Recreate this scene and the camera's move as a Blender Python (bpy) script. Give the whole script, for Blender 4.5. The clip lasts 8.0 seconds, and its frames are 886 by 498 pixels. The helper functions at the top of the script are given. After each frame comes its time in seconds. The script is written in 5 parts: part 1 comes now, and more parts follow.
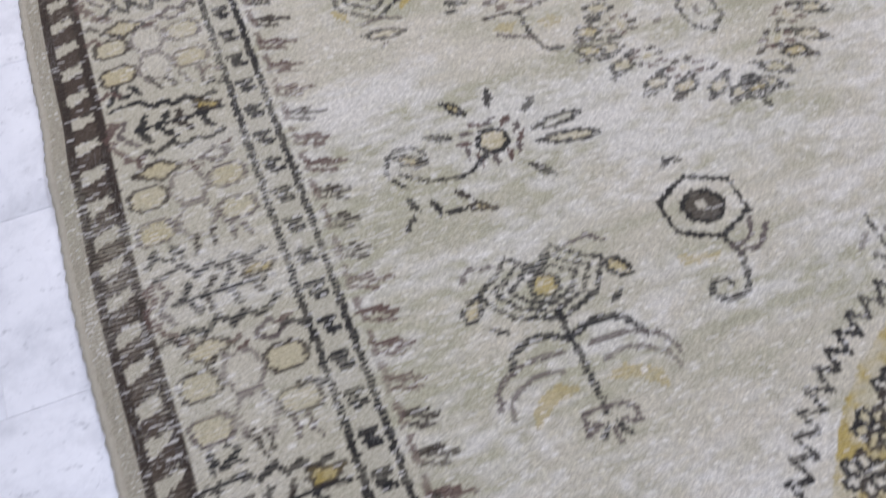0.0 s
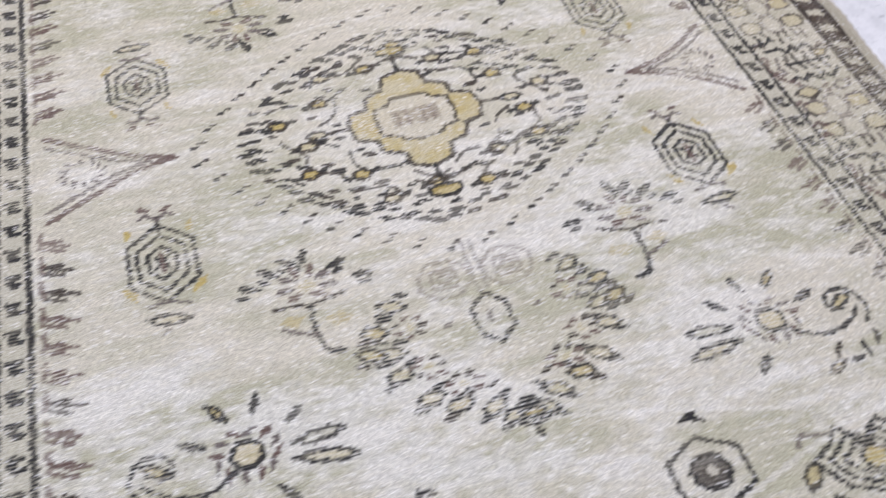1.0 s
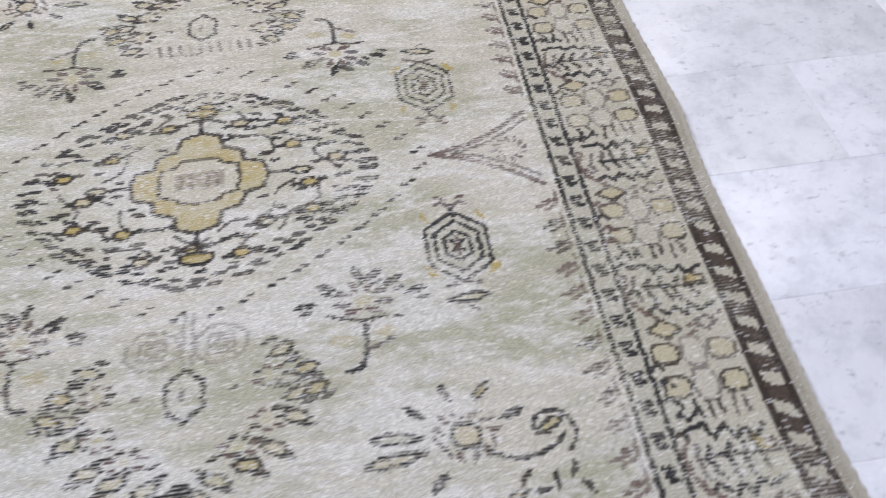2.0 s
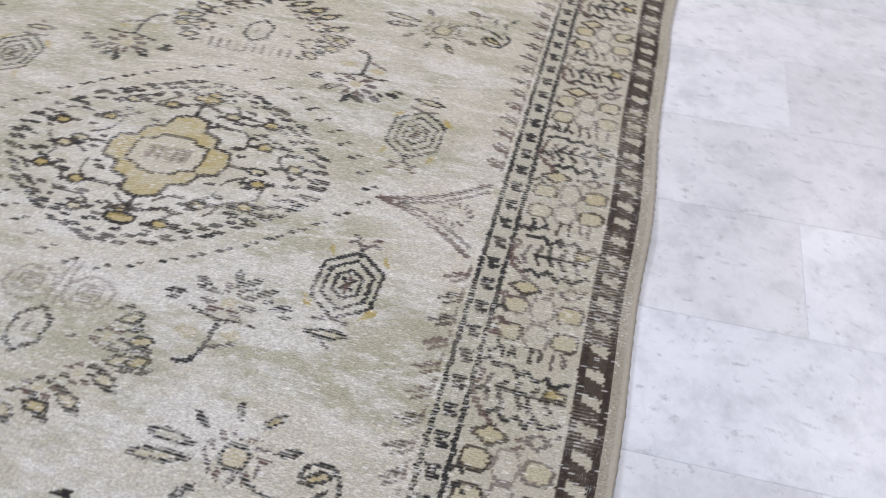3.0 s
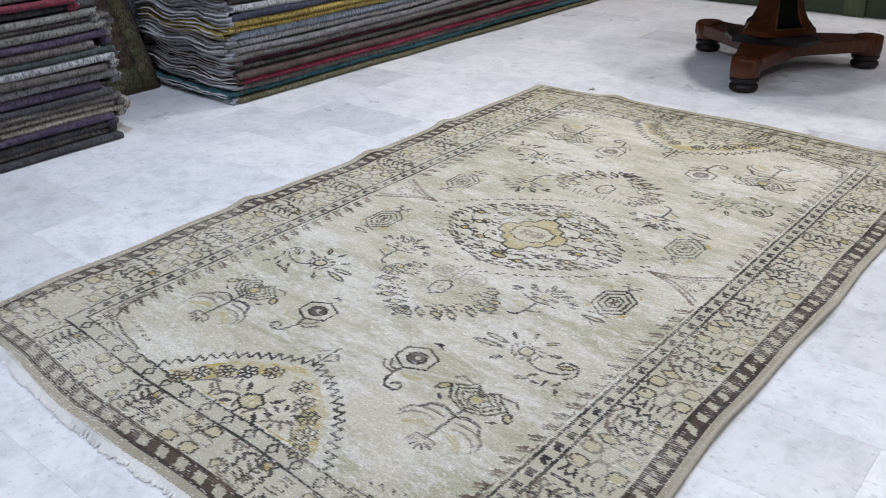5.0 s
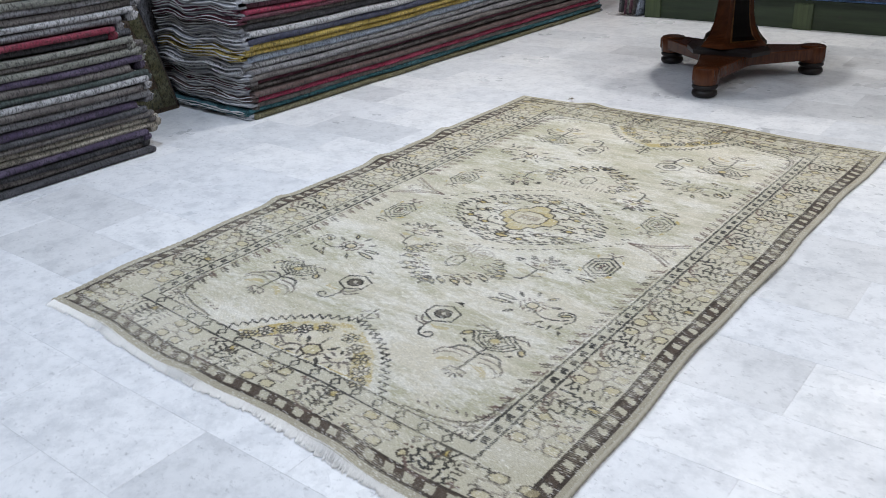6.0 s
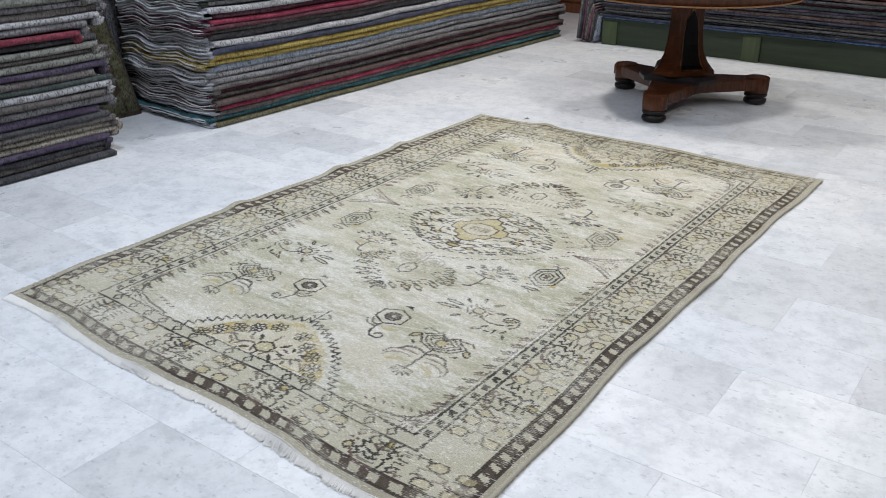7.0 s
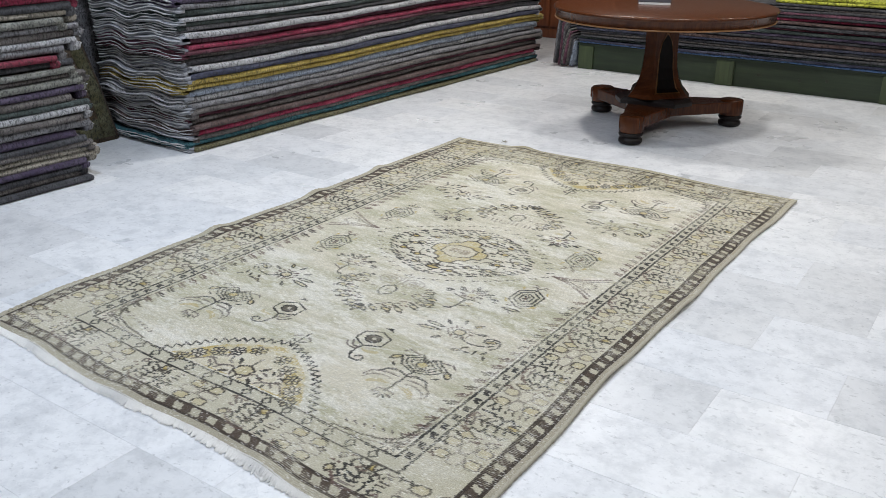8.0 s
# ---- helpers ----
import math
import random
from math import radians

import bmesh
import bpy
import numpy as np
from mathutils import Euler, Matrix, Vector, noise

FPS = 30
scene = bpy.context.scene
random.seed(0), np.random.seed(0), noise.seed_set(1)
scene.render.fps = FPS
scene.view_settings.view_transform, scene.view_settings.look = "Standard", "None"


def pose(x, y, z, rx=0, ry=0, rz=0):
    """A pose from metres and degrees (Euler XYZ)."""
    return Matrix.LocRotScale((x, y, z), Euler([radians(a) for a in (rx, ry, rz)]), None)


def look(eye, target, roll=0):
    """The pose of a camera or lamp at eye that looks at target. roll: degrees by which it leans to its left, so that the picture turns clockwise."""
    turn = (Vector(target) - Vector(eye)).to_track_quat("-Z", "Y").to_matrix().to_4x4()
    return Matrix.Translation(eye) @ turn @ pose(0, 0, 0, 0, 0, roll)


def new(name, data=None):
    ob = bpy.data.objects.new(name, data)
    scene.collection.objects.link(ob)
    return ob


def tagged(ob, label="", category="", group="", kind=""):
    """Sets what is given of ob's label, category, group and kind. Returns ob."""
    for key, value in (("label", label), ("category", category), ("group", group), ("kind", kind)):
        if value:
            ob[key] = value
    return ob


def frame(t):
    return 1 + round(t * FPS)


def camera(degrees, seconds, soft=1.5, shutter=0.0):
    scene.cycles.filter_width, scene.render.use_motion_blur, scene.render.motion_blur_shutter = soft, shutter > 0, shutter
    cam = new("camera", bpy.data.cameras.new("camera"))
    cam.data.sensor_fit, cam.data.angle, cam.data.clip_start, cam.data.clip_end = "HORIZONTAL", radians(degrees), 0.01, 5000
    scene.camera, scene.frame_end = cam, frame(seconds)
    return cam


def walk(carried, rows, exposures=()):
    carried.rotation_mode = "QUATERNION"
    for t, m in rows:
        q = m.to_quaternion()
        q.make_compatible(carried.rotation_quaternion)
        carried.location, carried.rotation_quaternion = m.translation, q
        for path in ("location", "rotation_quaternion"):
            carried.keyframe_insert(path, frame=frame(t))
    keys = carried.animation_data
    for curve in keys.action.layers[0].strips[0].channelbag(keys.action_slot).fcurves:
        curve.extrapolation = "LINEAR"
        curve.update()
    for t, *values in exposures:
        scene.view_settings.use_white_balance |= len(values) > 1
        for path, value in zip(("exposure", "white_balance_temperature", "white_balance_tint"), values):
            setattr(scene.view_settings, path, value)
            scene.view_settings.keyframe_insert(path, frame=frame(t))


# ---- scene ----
cam = camera(54.6, 8.0, 0.68, 0.3)
PATH = [
    (0, (-0.733, -1.333, 1.048), (-0.419, -0.389, -0.687), -1.8),
    (0.5, (-0.564, -1.251, 1.123), (-0.223, -0.173, -0.527), 0.3),
    (1, (-0.303, -1.186, 1.181), (0.061, -0.03, -0.41), 1.6),
    (1.5, (0.034, -1.287, 1.197), (0.26, -0.003, -0.32), -1.2),
    (2, (0.335, -1.23, 1.192), (0.483, 0.048, -0.34), -1.0),
    (2.2, (0.456, -1.17, 1.167), (0.608, 0.103, -0.368), 1.4),
    (3.3, (1.003, -1.256, 1.134), (0.431, 0.104, -0.216), 3.1),
    (3.5, (1.09, -1.341, 1.166), (0.366, -0.023, -0.152), 2.5),
    (4, (1.254, -1.671, 1.211), (0.283, -0.41, 0.001), 0.4),
    (4.5, (1.419, -1.955, 1.272), (0.282, -0.702, 0.206), -1.2),
    (4.7, (1.501, -2.058, 1.288), (0.302, -0.779, 0.324), -1.7),
    (5.8, (1.802, -2.585, 1.335), (0.598, -1.218, 0.509), -3.2),
    (6, (1.847, -2.685, 1.387), (0.66, -1.312, 0.546), -2.9),
    (6.5, (1.907, -2.75, 1.395), (0.773, -1.337, 0.549), -0.8),
    (7, (1.95, -2.77, 1.395), (0.826, -1.322, 0.594), 0.0),
    (7.5, (1.954, -2.778, 1.402), (0.844, -1.301, 0.636), 0.2),
    (8, (1.954, -2.777, 1.389), (0.855, -1.283, 0.64), 0.1),
]
EXPOSURES = [(0.0, -0.32, 6100, 19), (0.5, -0.18, 6300, 20), (1.0, 0.03, 6100, 19), (1.5, -0.05, 6020, 18), (2.0, -0.15, 5960, 17), (2.2, -0.26, 5960, 17),
             (3.5, -0.18, 6190, 16), (4.0, -0.15, 6150, 15), (4.5, -0.14, 6090, 14), (6.0, -0.06, 6040, 9), (6.5, -0.07, 6090, 9), (8.0, -0.03, 6220, 8)]
walk(cam, [(t, look(eye, target, roll)) for t, eye, target, roll in PATH], EXPOSURES)

# world, lamps and exposure
world = bpy.data.worlds.new("room_air")
scene.world = world
world.use_nodes = True
world.node_tree.nodes["Background"].inputs[0].default_value = (0.82, 0.90, 1.0, 1)
world.node_tree.nodes["Background"].inputs[1].default_value = 0.05
scene.view_settings.exposure = 0.0

FLOOR_TURN = 0.033
CEIL = 3.0
POWER = 27.0
COOL, WARM = (0.83, 0.895, 1.0), (1.0, 0.935, 0.865)
LAMPS = [(x, y, COOL if y < 0.9 and x < 1.9 else WARM, w) for x, y, w in (
    (-1.45, -2.6, 1.0), (0.55, -2.6, 1.0), (2.6, -2.6, 0.78), (-1.45, -0.3, 1.42), (0.55, -0.3, 0.95), (2.6, -0.3, 0.75),
    (-1.45, 2.0, 1.75), (0.55, 1.9, 1.15), (2.6, 2.0, 0.65), (-1.30, 4.0, 1.2), (0.75, 3.9, 0.65), (2.6, 4.0, 0.65))]
for x, y, tint, watts in LAMPS:
    lamp = bpy.data.lights.new("downlight_bulb", "AREA")
    lamp.shape, lamp.size, lamp.energy, lamp.color = "DISK", 0.24, watts * POWER, tint
    new("downlight_bulb", lamp).matrix_world = pose(x, y, CEIL - 0.03)

# ---------------------------------------------------------------- materials
def material(name, base=(0.5, 0.5, 0.5), rough=0.6, metal=0.0):
    m = bpy.data.materials.new(name)
    m.use_nodes = True
    b = m.node_tree.nodes["Principled BSDF"]
    b.inputs["Base Color"].default_value = (*base, 1)
    b.inputs["Roughness"].default_value = rough
    b.inputs["Metallic"].default_value = metal
    return m, m.node_tree, b


def node(tree, kind, **values):
    n = tree.nodes.new(kind)
    for key, value in values.items():
        n.inputs[key.replace("_", " ")].default_value = value
    return n


def noise_of(tree, coord, scale, detail=4.0, rough=0.55, stretch=None):
    n = node(tree, "ShaderNodeTexNoise", Scale=scale, Detail=detail, Roughness=rough)
    if stretch:
        mp = tree.nodes.new("ShaderNodeMapping")
        mp.inputs["Scale"].default_value = stretch
        tree.links.new(coord, mp.inputs["Vector"])
        coord = mp.outputs["Vector"]
    tree.links.new(coord, n.inputs["Vector"])
    return n.outputs["Fac"]


def ramp(tree, fac, *stops):
    r = tree.nodes.new("ShaderNodeValToRGB")
    els = r.color_ramp.elements
    while len(els) < len(stops):
        els.new(0.5)
    for e, (pos, c) in zip(els, stops):
        e.position, e.color = pos, (*c, 1) if len(c) == 3 else c
    tree.links.new(fac, r.inputs["Fac"])
    return r.outputs["Color"]


def mix(tree, fac, a, b, mode="MIX"):
    n = tree.nodes.new("ShaderNodeMix")
    n.data_type, n.blend_type = "RGBA", mode
    for sock, val in ((n.inputs[0], fac), (n.inputs[6], a), (n.inputs[7], b)):
        if isinstance(val, (int, float)):
            sock.default_value = val
        elif isinstance(val, tuple):
            sock.default_value = (*val, 1)
        else:
            tree.links.new(val, sock)
    return n.outputs[2]


def maths(tree, op, a, b=0.0):
    n = tree.nodes.new("ShaderNodeMath")
    n.operation = op
    for sock, val in zip(n.inputs, (a, b)):
        if isinstance(val, (int, float)):
            sock.default_value = val
        else:
            tree.links.new(val, sock)
    return n.outputs[0]


def bump(tree, bsdf, height, strength=0.3, distance=0.002):
    n = node(tree, "ShaderNodeBump", Strength=strength, Distance=distance)
    tree.links.new(height, n.inputs["Height"])
    tree.links.new(n.outputs["Normal"], bsdf.inputs["Normal"])


def coords(tree, which="Object"):
    return tree.nodes.new("ShaderNodeTexCoord").outputs[which]


def world_pos(tree):
    return tree.nodes.new("ShaderNodeNewGeometry").outputs["Position"]


def marble(name, per_island, shade=1.0):
    """White marble with grey clouds, specks and a few veins; every tile has its own tone and cut."""
    m, t, b = material(name, (0.78, 0.79, 0.81), 0.22)
    if per_island:
        rnd = t.nodes.new("ShaderNodeNewGeometry").outputs["Random Per Island"]
    else:
        rnd = t.nodes.new("ShaderNodeObjectInfo").outputs["Random"]
    shift = t.nodes.new("ShaderNodeCombineXYZ")
    t.links.new(maths(t, "MULTIPLY", rnd, 37.0), shift.inputs[0])
    t.links.new(maths(t, "MULTIPLY", rnd, 91.0), shift.inputs[1])
    t.links.new(maths(t, "MULTIPLY", rnd, 13.0), shift.inputs[2])
    add = t.nodes.new("ShaderNodeVectorMath")
    t.links.new(world_pos(t), add.inputs[0])
    t.links.new(shift.outputs[0], add.inputs[1])
    p = add.outputs[0]
    cloud = noise_of(t, p, 7.5, 8, 0.74)
    fine = noise_of(t, p, 17, 5, 0.65)
    speck = noise_of(t, p, 40, 6, 0.68, (1.0, 1.6, 1.0))
    base = ramp(t, cloud, (0.34, (0.575, 0.587, 0.61)), (0.50, (0.712, 0.72, 0.738)), (0.68, (0.765, 0.772, 0.79)))
    base = mix(t, maths(t, "MULTIPLY", ramp(t, fine, (0.50, (0, 0, 0)), (0.68, (1, 1, 1))), 0.52), base, (0.52, 0.53, 0.55))
    base = mix(t, maths(t, "MULTIPLY", ramp(t, speck, (0.575, (0, 0, 0)), (0.70, (1, 1, 1))), 0.70), base, (0.34, 0.35, 0.37))
    vein = node(t, "ShaderNodeTexNoise", Scale=4.5, Detail=5.0, Distortion=0.8)
    t.links.new(p, vein.inputs["Vector"])
    line = ramp(t, maths(t, "ABSOLUTE", maths(t, "SUBTRACT", vein.outputs["Fac"], 0.5)), (0.0, (1, 1, 1)), (0.012, (0, 0, 0)))
    base = mix(t, maths(t, "MULTIPLY", line, maths(t, "MULTIPLY", rnd, 0.22)), base, (0.50, 0.51, 0.54))
    # the tone of the whole slab: nearly all are white, the grey ones have a stone of their own
    tone = ramp(t, maths(t, "FRACT", maths(t, "MULTIPLY", rnd, 7.3)), (0.0, (0.90, 0.91, 0.92)), (0.20, (0.95, 0.955, 0.965)), (0.45, (0.99, 0.99, 0.99)), (1.0, (1.03, 1.025, 1.015)))
    base = mix(t, 1.0, base, tone, "MULTIPLY")
    base = mix(t, 1.0, base, (shade, shade * 1.005, shade * 1.012), "MULTIPLY")
    t.links.new(base, b.inputs["Base Color"])
    dull = noise_of(t, world_pos(t), 2.3, 4, 0.6)
    t.links.new(maths(t, "ADD", 0.20, maths(t, "MULTIPLY", dull, 0.20)), b.inputs["Roughness"])
    bump(t, b, fine, 0.02, 0.002)
    return m


M_TILE, M_TILE_REST = marble("marble_tile", False), marble("marble_rest", True)
M_TILE_GREY = marble("grey_marble_tile", False, 0.875)
M_GROUT, _, _ = material("grout", (0.62, 0.62, 0.63), 0.85)


def plaster(name, colour):
    m, t, b = material(name, colour, 0.8)
    n = noise_of(t, world_pos(t), 1.6, 6)
    t.links.new(mix(t, maths(t, "MULTIPLY", n, 0.25), colour, tuple(c * 0.8 for c in colour)), b.inputs["Base Color"])
    bump(t, b, noise_of(t, world_pos(t), 60, 3), 0.1, 0.002)
    return m


# dark tones chosen to cut bounce and reflections in the polished table
M_WALL, M_CEIL = plaster("wall_paint", (0.20, 0.18, 0.165)), plaster("ceiling_paint", (0.34, 0.34, 0.34))


def rug_material():
    """Hand-knotted worn wool: the woven design is a point colour, weave, wear and painted thread glints lie over it."""
    m, t, b = material("worn_wool", (0.5, 0.46, 0.38), 0.82)
    p = coords(t)
    col = t.nodes.new("ShaderNodeVertexColor")
    col.layer_name = "design"
    weft = noise_of(t, p, 1.0, 3, 0.7, (48, 330, 1))
    warp = noise_of(t, p, 1.0, 3, 0.7, (330, 55, 1))
    patch = noise_of(t, p, 5.5, 5, 0.65)
    # bare threads and the glints on them, both mixed in as a pale colour
    thread_glint = maths(t, "MAXIMUM", weft, warp)
    worn = ramp(t, thread_glint, (0.56, (0, 0, 0)), (0.70, (1, 1, 1)))
    worn = maths(t, "MULTIPLY", worn, maths(t, "ADD", 0.03, maths(t, "MULTIPLY", ramp(t, patch, (0.47, (0, 0, 0)), (0.62, (1, 1, 1))), 0.38)))
    base = mix(t, worn, col.outputs["Color"], (0.80, 0.795, 0.78))
    shade = ramp(t, noise_of(t, p, 1.0, 3, 0.7, (150, 420, 1)), (0.36, (0.68, 0.674, 0.655)), (0.62, (1.10, 1.10, 1.09)))
    base = mix(t, 1.0, base, shade, "MULTIPLY")
    t.links.new(base, b.inputs["Base Color"])
    b.inputs["Sheen Weight"].default_value = 0.05
    b.inputs["Specular IOR Level"].default_value = 0.25
    b.inputs["Sheen Roughness"].default_value = 0.4
    t.links.new(maths(t, "SUBTRACT", 0.86, maths(t, "MULTIPLY", patch, 0.25)), b.inputs["Roughness"])
    bump(t, b, maths(t, "ADD", weft, warp), 0.8, 0.004)
    return m


M_RUG = rug_material()


def yarn(name, colour, dark=0.75, scale=180):
    m, t, b = material(name, colour, 0.85)
    p = world_pos(t)
    n = noise_of(t, p, scale, 4, 0.7)
    base = mix(t, n, tuple(c * dark for c in colour), tuple(min(1, c * 1.2) for c in colour))
    t.links.new(base, b.inputs["Base Color"])
    b.inputs["Sheen Weight"].default_value = 0.15
    bump(t, b, n, 0.6, 0.003)
    return m


M_SELVEDGE = yarn("selvedge_yarn", (0.38, 0.35, 0.275))
M_FRINGE = yarn("fringe_cotton", (0.80, 0.79, 0.77), 0.85)

RUG_TONES = {
    "charcoal": (0.055, 0.055, 0.065), "navy": (0.030, 0.034, 0.075), "grey": (0.20, 0.195, 0.21), "pale grey": (0.42, 0.42, 0.44),
    "silver blue": (0.29, 0.34, 0.43), "dark green": (0.042, 0.062, 0.058), "beige": (0.36, 0.325, 0.27), "taupe": (0.135, 0.118, 0.112),
    "brown": (0.095, 0.055, 0.050), "mauve": (0.22, 0.085, 0.13), "crimson": (0.30, 0.012, 0.06), "maroon": (0.11, 0.014, 0.035),
    "red": (0.22, 0.012, 0.040), "gold": (0.46, 0.34, 0.07), "olive": (0.12, 0.11, 0.045), "teal": (0.03, 0.14, 0.17),
    "purple": (0.062, 0.040, 0.09), "blue": (0.10, 0.20, 0.44), "lime": (0.58, 0.60, 0.06), "rust": (0.085, 0.05, 0.02), "sage": (0.215, 0.215, 0.19),
}


def pile_material(tone):
    """Overdyed, faded pile: the dye colour broken up by lighter worn patches and darker old pattern."""
    c = tuple(v * 0.93 for v in RUG_TONES[tone])
    m, t, b = material("pile_" + tone.replace(" ", "_"), c, 0.9)
    rnd = t.nodes.new("ShaderNodeObjectInfo").outputs["Random"]
    sh = t.nodes.new("ShaderNodeCombineXYZ")
    t.links.new(maths(t, "MULTIPLY", rnd, 50.0), sh.inputs[0])
    add = t.nodes.new("ShaderNodeVectorMath")
    t.links.new(world_pos(t), add.inputs[0])
    t.links.new(sh.outputs[0], add.inputs[1])
    p = add.outputs[0]
    big = noise_of(t, p, 16, 5, 0.7, (0.55, 0.55, 1.3))
    mid = noise_of(t, p, 62, 4, 0.72, (1.0, 1.7, 0.8))
    fine = noise_of(t, p, 320, 3, 0.7)
    pale = tuple(1.30 * v + 0.045 for v in c)
    deep = tuple(v * 0.15 for v in c)
    base = mix(t, ramp(t, big, (0.42, (0, 0, 0)), (0.62, (1, 1, 1))), c, pale)
    base = mix(t, maths(t, "MULTIPLY", ramp(t, mid, (0.50, (0, 0, 0)), (0.57, (1, 1, 1))), 0.80), base, deep)
    base = mix(t, 1.0, base, ramp(t, fine, (0.3, (0.55, 0.55, 0.55)), (0.7, (1.35, 1.35, 1.35))), "MULTIPLY")
    t.links.new(base, b.inputs["Base Color"])
    b.inputs["Sheen Weight"].default_value = 0.03
    bump(t, b, maths(t, "ADD", mid, fine), 0.9, 0.010)
    return m


PILES = {tone: pile_material(tone) for tone in RUG_TONES}
M_HEM = yarn("rug_backing", (0.30, 0.31, 0.34), 0.35, 70)
M_FRAY = yarn("frayed_edge", (0.56, 0.555, 0.56), 0.6, 200)


def wood(name, light, dark, rough, scale=1.0, coat=0.0, axis=(3, 30, 3)):
    m, t, b = material(name, light, rough)
    p = coords(t)
    grain = noise_of(t, p, 2.0 * scale, 6, 0.65, axis)
    fig = noise_of(t, p, 3.0 * scale, 3, 0.5)
    base = mix(t, ramp(t, grain, (0.35, (0, 0, 0)), (0.68, (1, 1, 1))), light, dark)
    base = mix(t, maths(t, "MULTIPLY", fig, 0.5), base, tuple(v * 0.55 for v in light))
    t.links.new(base, b.inputs["Base Color"])
    b.inputs["Coat Weight"].default_value = coat
    b.inputs["Coat Roughness"].default_value = 0.08
    bump(t, b, grain, 0.12, 0.002)
    return m


M_MAHOGANY = wood("polished_mahogany", (0.098, 0.030, 0.0095), (0.030, 0.009, 0.0045), 0.26, 1.5, 0.0)
M_MAHOGANY.node_tree.nodes["Principled BSDF"].inputs["Specular IOR Level"].default_value = 0.24
M_EBONY = wood("ebonised_wood", (0.016, 0.012, 0.011), (0.008, 0.006, 0.006), 0.38, 1.5, 0.0)
M_EBONY.node_tree.nodes["Principled BSDF"].inputs["Specular IOR Level"].default_value = 0.22
M_INLAY, _, _ = material("light_inlay", (0.24, 0.115, 0.04), 0.35)
M_GREEN = wood("green_stained_pine", (0.025, 0.041, 0.018), (0.009, 0.017, 0.008), 0.6, 1.0, 0.0, (1.2, 30, 14))
M_POST = wood("green_stained_post", (0.062, 0.085, 0.036), (0.026, 0.040, 0.018), 0.6, 1.0, 0.0, (14, 14, 1.5))
M_KNOT, _, _ = material("pine_knot", (0.018, 0.022, 0.012), 0.6)
M_CABINET = wood("cabinet_wood", (0.22, 0.07, 0.028), (0.10, 0.03, 0.014), 0.4, 1.0, 0.3, (14, 14, 1.5))
M_PAPER, _, _ = material("paper", (0.78, 0.78, 0.77), 0.6)
M_COVER, _, _ = material("booklet_cover", (0.10, 0.10, 0.12), 0.35)
M_LAMP, _t, _b = material("lamp_diffuser", (0.9, 0.9, 0.9), 0.5)
_b.inputs["Emission Color"].default_value, _b.inputs["Emission Strength"].default_value = (1, 0.97, 0.93, 1), 3.0
M_METAL, _, _ = material("white_metal", (0.7, 0.7, 0.7), 0.4)
M_LIGHT_WOOL = yarn("tuft_wool", (0.40, 0.365, 0.30), 0.7)


# ---------------------------------------------------------------- mesh helpers
def mesh_from(name, verts, faces, mat, smooth=False):
    me = bpy.data.meshes.new(name)
    me.from_pydata([tuple(map(float, v)) for v in verts], [], faces)
    me.materials.append(mat)
    if smooth:
        me.polygons.foreach_set("use_smooth", [True] * len(me.polygons))
    me.update()
    return me


def part(name, bm, mat, parent=None, label="", smooth=False):
    bmesh.ops.recalc_face_normals(bm, faces=bm.faces[:])
    me = bpy.data.meshes.new(name)
    bm.to_mesh(me)
    bm.free()
    me.materials.append(mat)
    if smooth:
        me.polygons.foreach_set("use_smooth", [True] * len(me.polygons))
    ob = new(name, me)
    ob.parent = parent
    return tagged(ob, label)


def box(x0, x1, y0, y1, z0, z1, bevel=0.0, bm=None):
    bm = bm or bmesh.new()
    got = bmesh.ops.create_cube(bm, size=1, matrix=Matrix.Translation(((x0 + x1) / 2, (y0 + y1) / 2, (z0 + z1) / 2)) @ Matrix.Diagonal((x1 - x0, y1 - y0, z1 - z0, 1)))
    if bevel:
        edges = list({e for v in got["verts"] for e in v.link_edges})
        bmesh.ops.bevel(bm, geom=edges, offset=bevel, segments=2, affect="EDGES")
    return bm


def lathe(profile, segments=48, bm=None, centre=(0, 0)):
    bm = bm or bmesh.new()
    rings = []
    for r, z in profile:
        rings.append([bm.verts.new((centre[0] + r * math.cos(2 * math.pi * k / segments), centre[1] + r * math.sin(2 * math.pi * k / segments), z)) for k in range(segments)])
    for a, b in zip(rings, rings[1:]):
        for k in range(segments):
            bm.faces.new((a[k], a[(k + 1) % segments], b[(k + 1) % segments], b[k]))
    bm.faces.new(rings[0][::-1])
    bm.faces.new(rings[-1])
    return bm


def loft(loops, bm=None):
    """Skin through closed loops of equal length, capped at both ends."""
    bm = bm or bmesh.new()
    rings = [[bm.verts.new(p) for p in loop] for loop in loops]
    n = len(rings[0])
    for a, b in zip(rings, rings[1:]):
        for k in range(n):
            bm.faces.new((a[k], a[(k + 1) % n], b[(k + 1) % n], b[k]))
    bm.faces.new(rings[0][::-1])
    bm.faces.new(rings[-1])
    return bm


# ---------------------------------------------------------------- room shell
X0, X1, Y0, Y1 = -3.7, 4.6, -5.2, 6.4


def structure(name, bm, mat, label, category):
    return tagged(part(name, bm, mat, None), label, category, kind="structure")


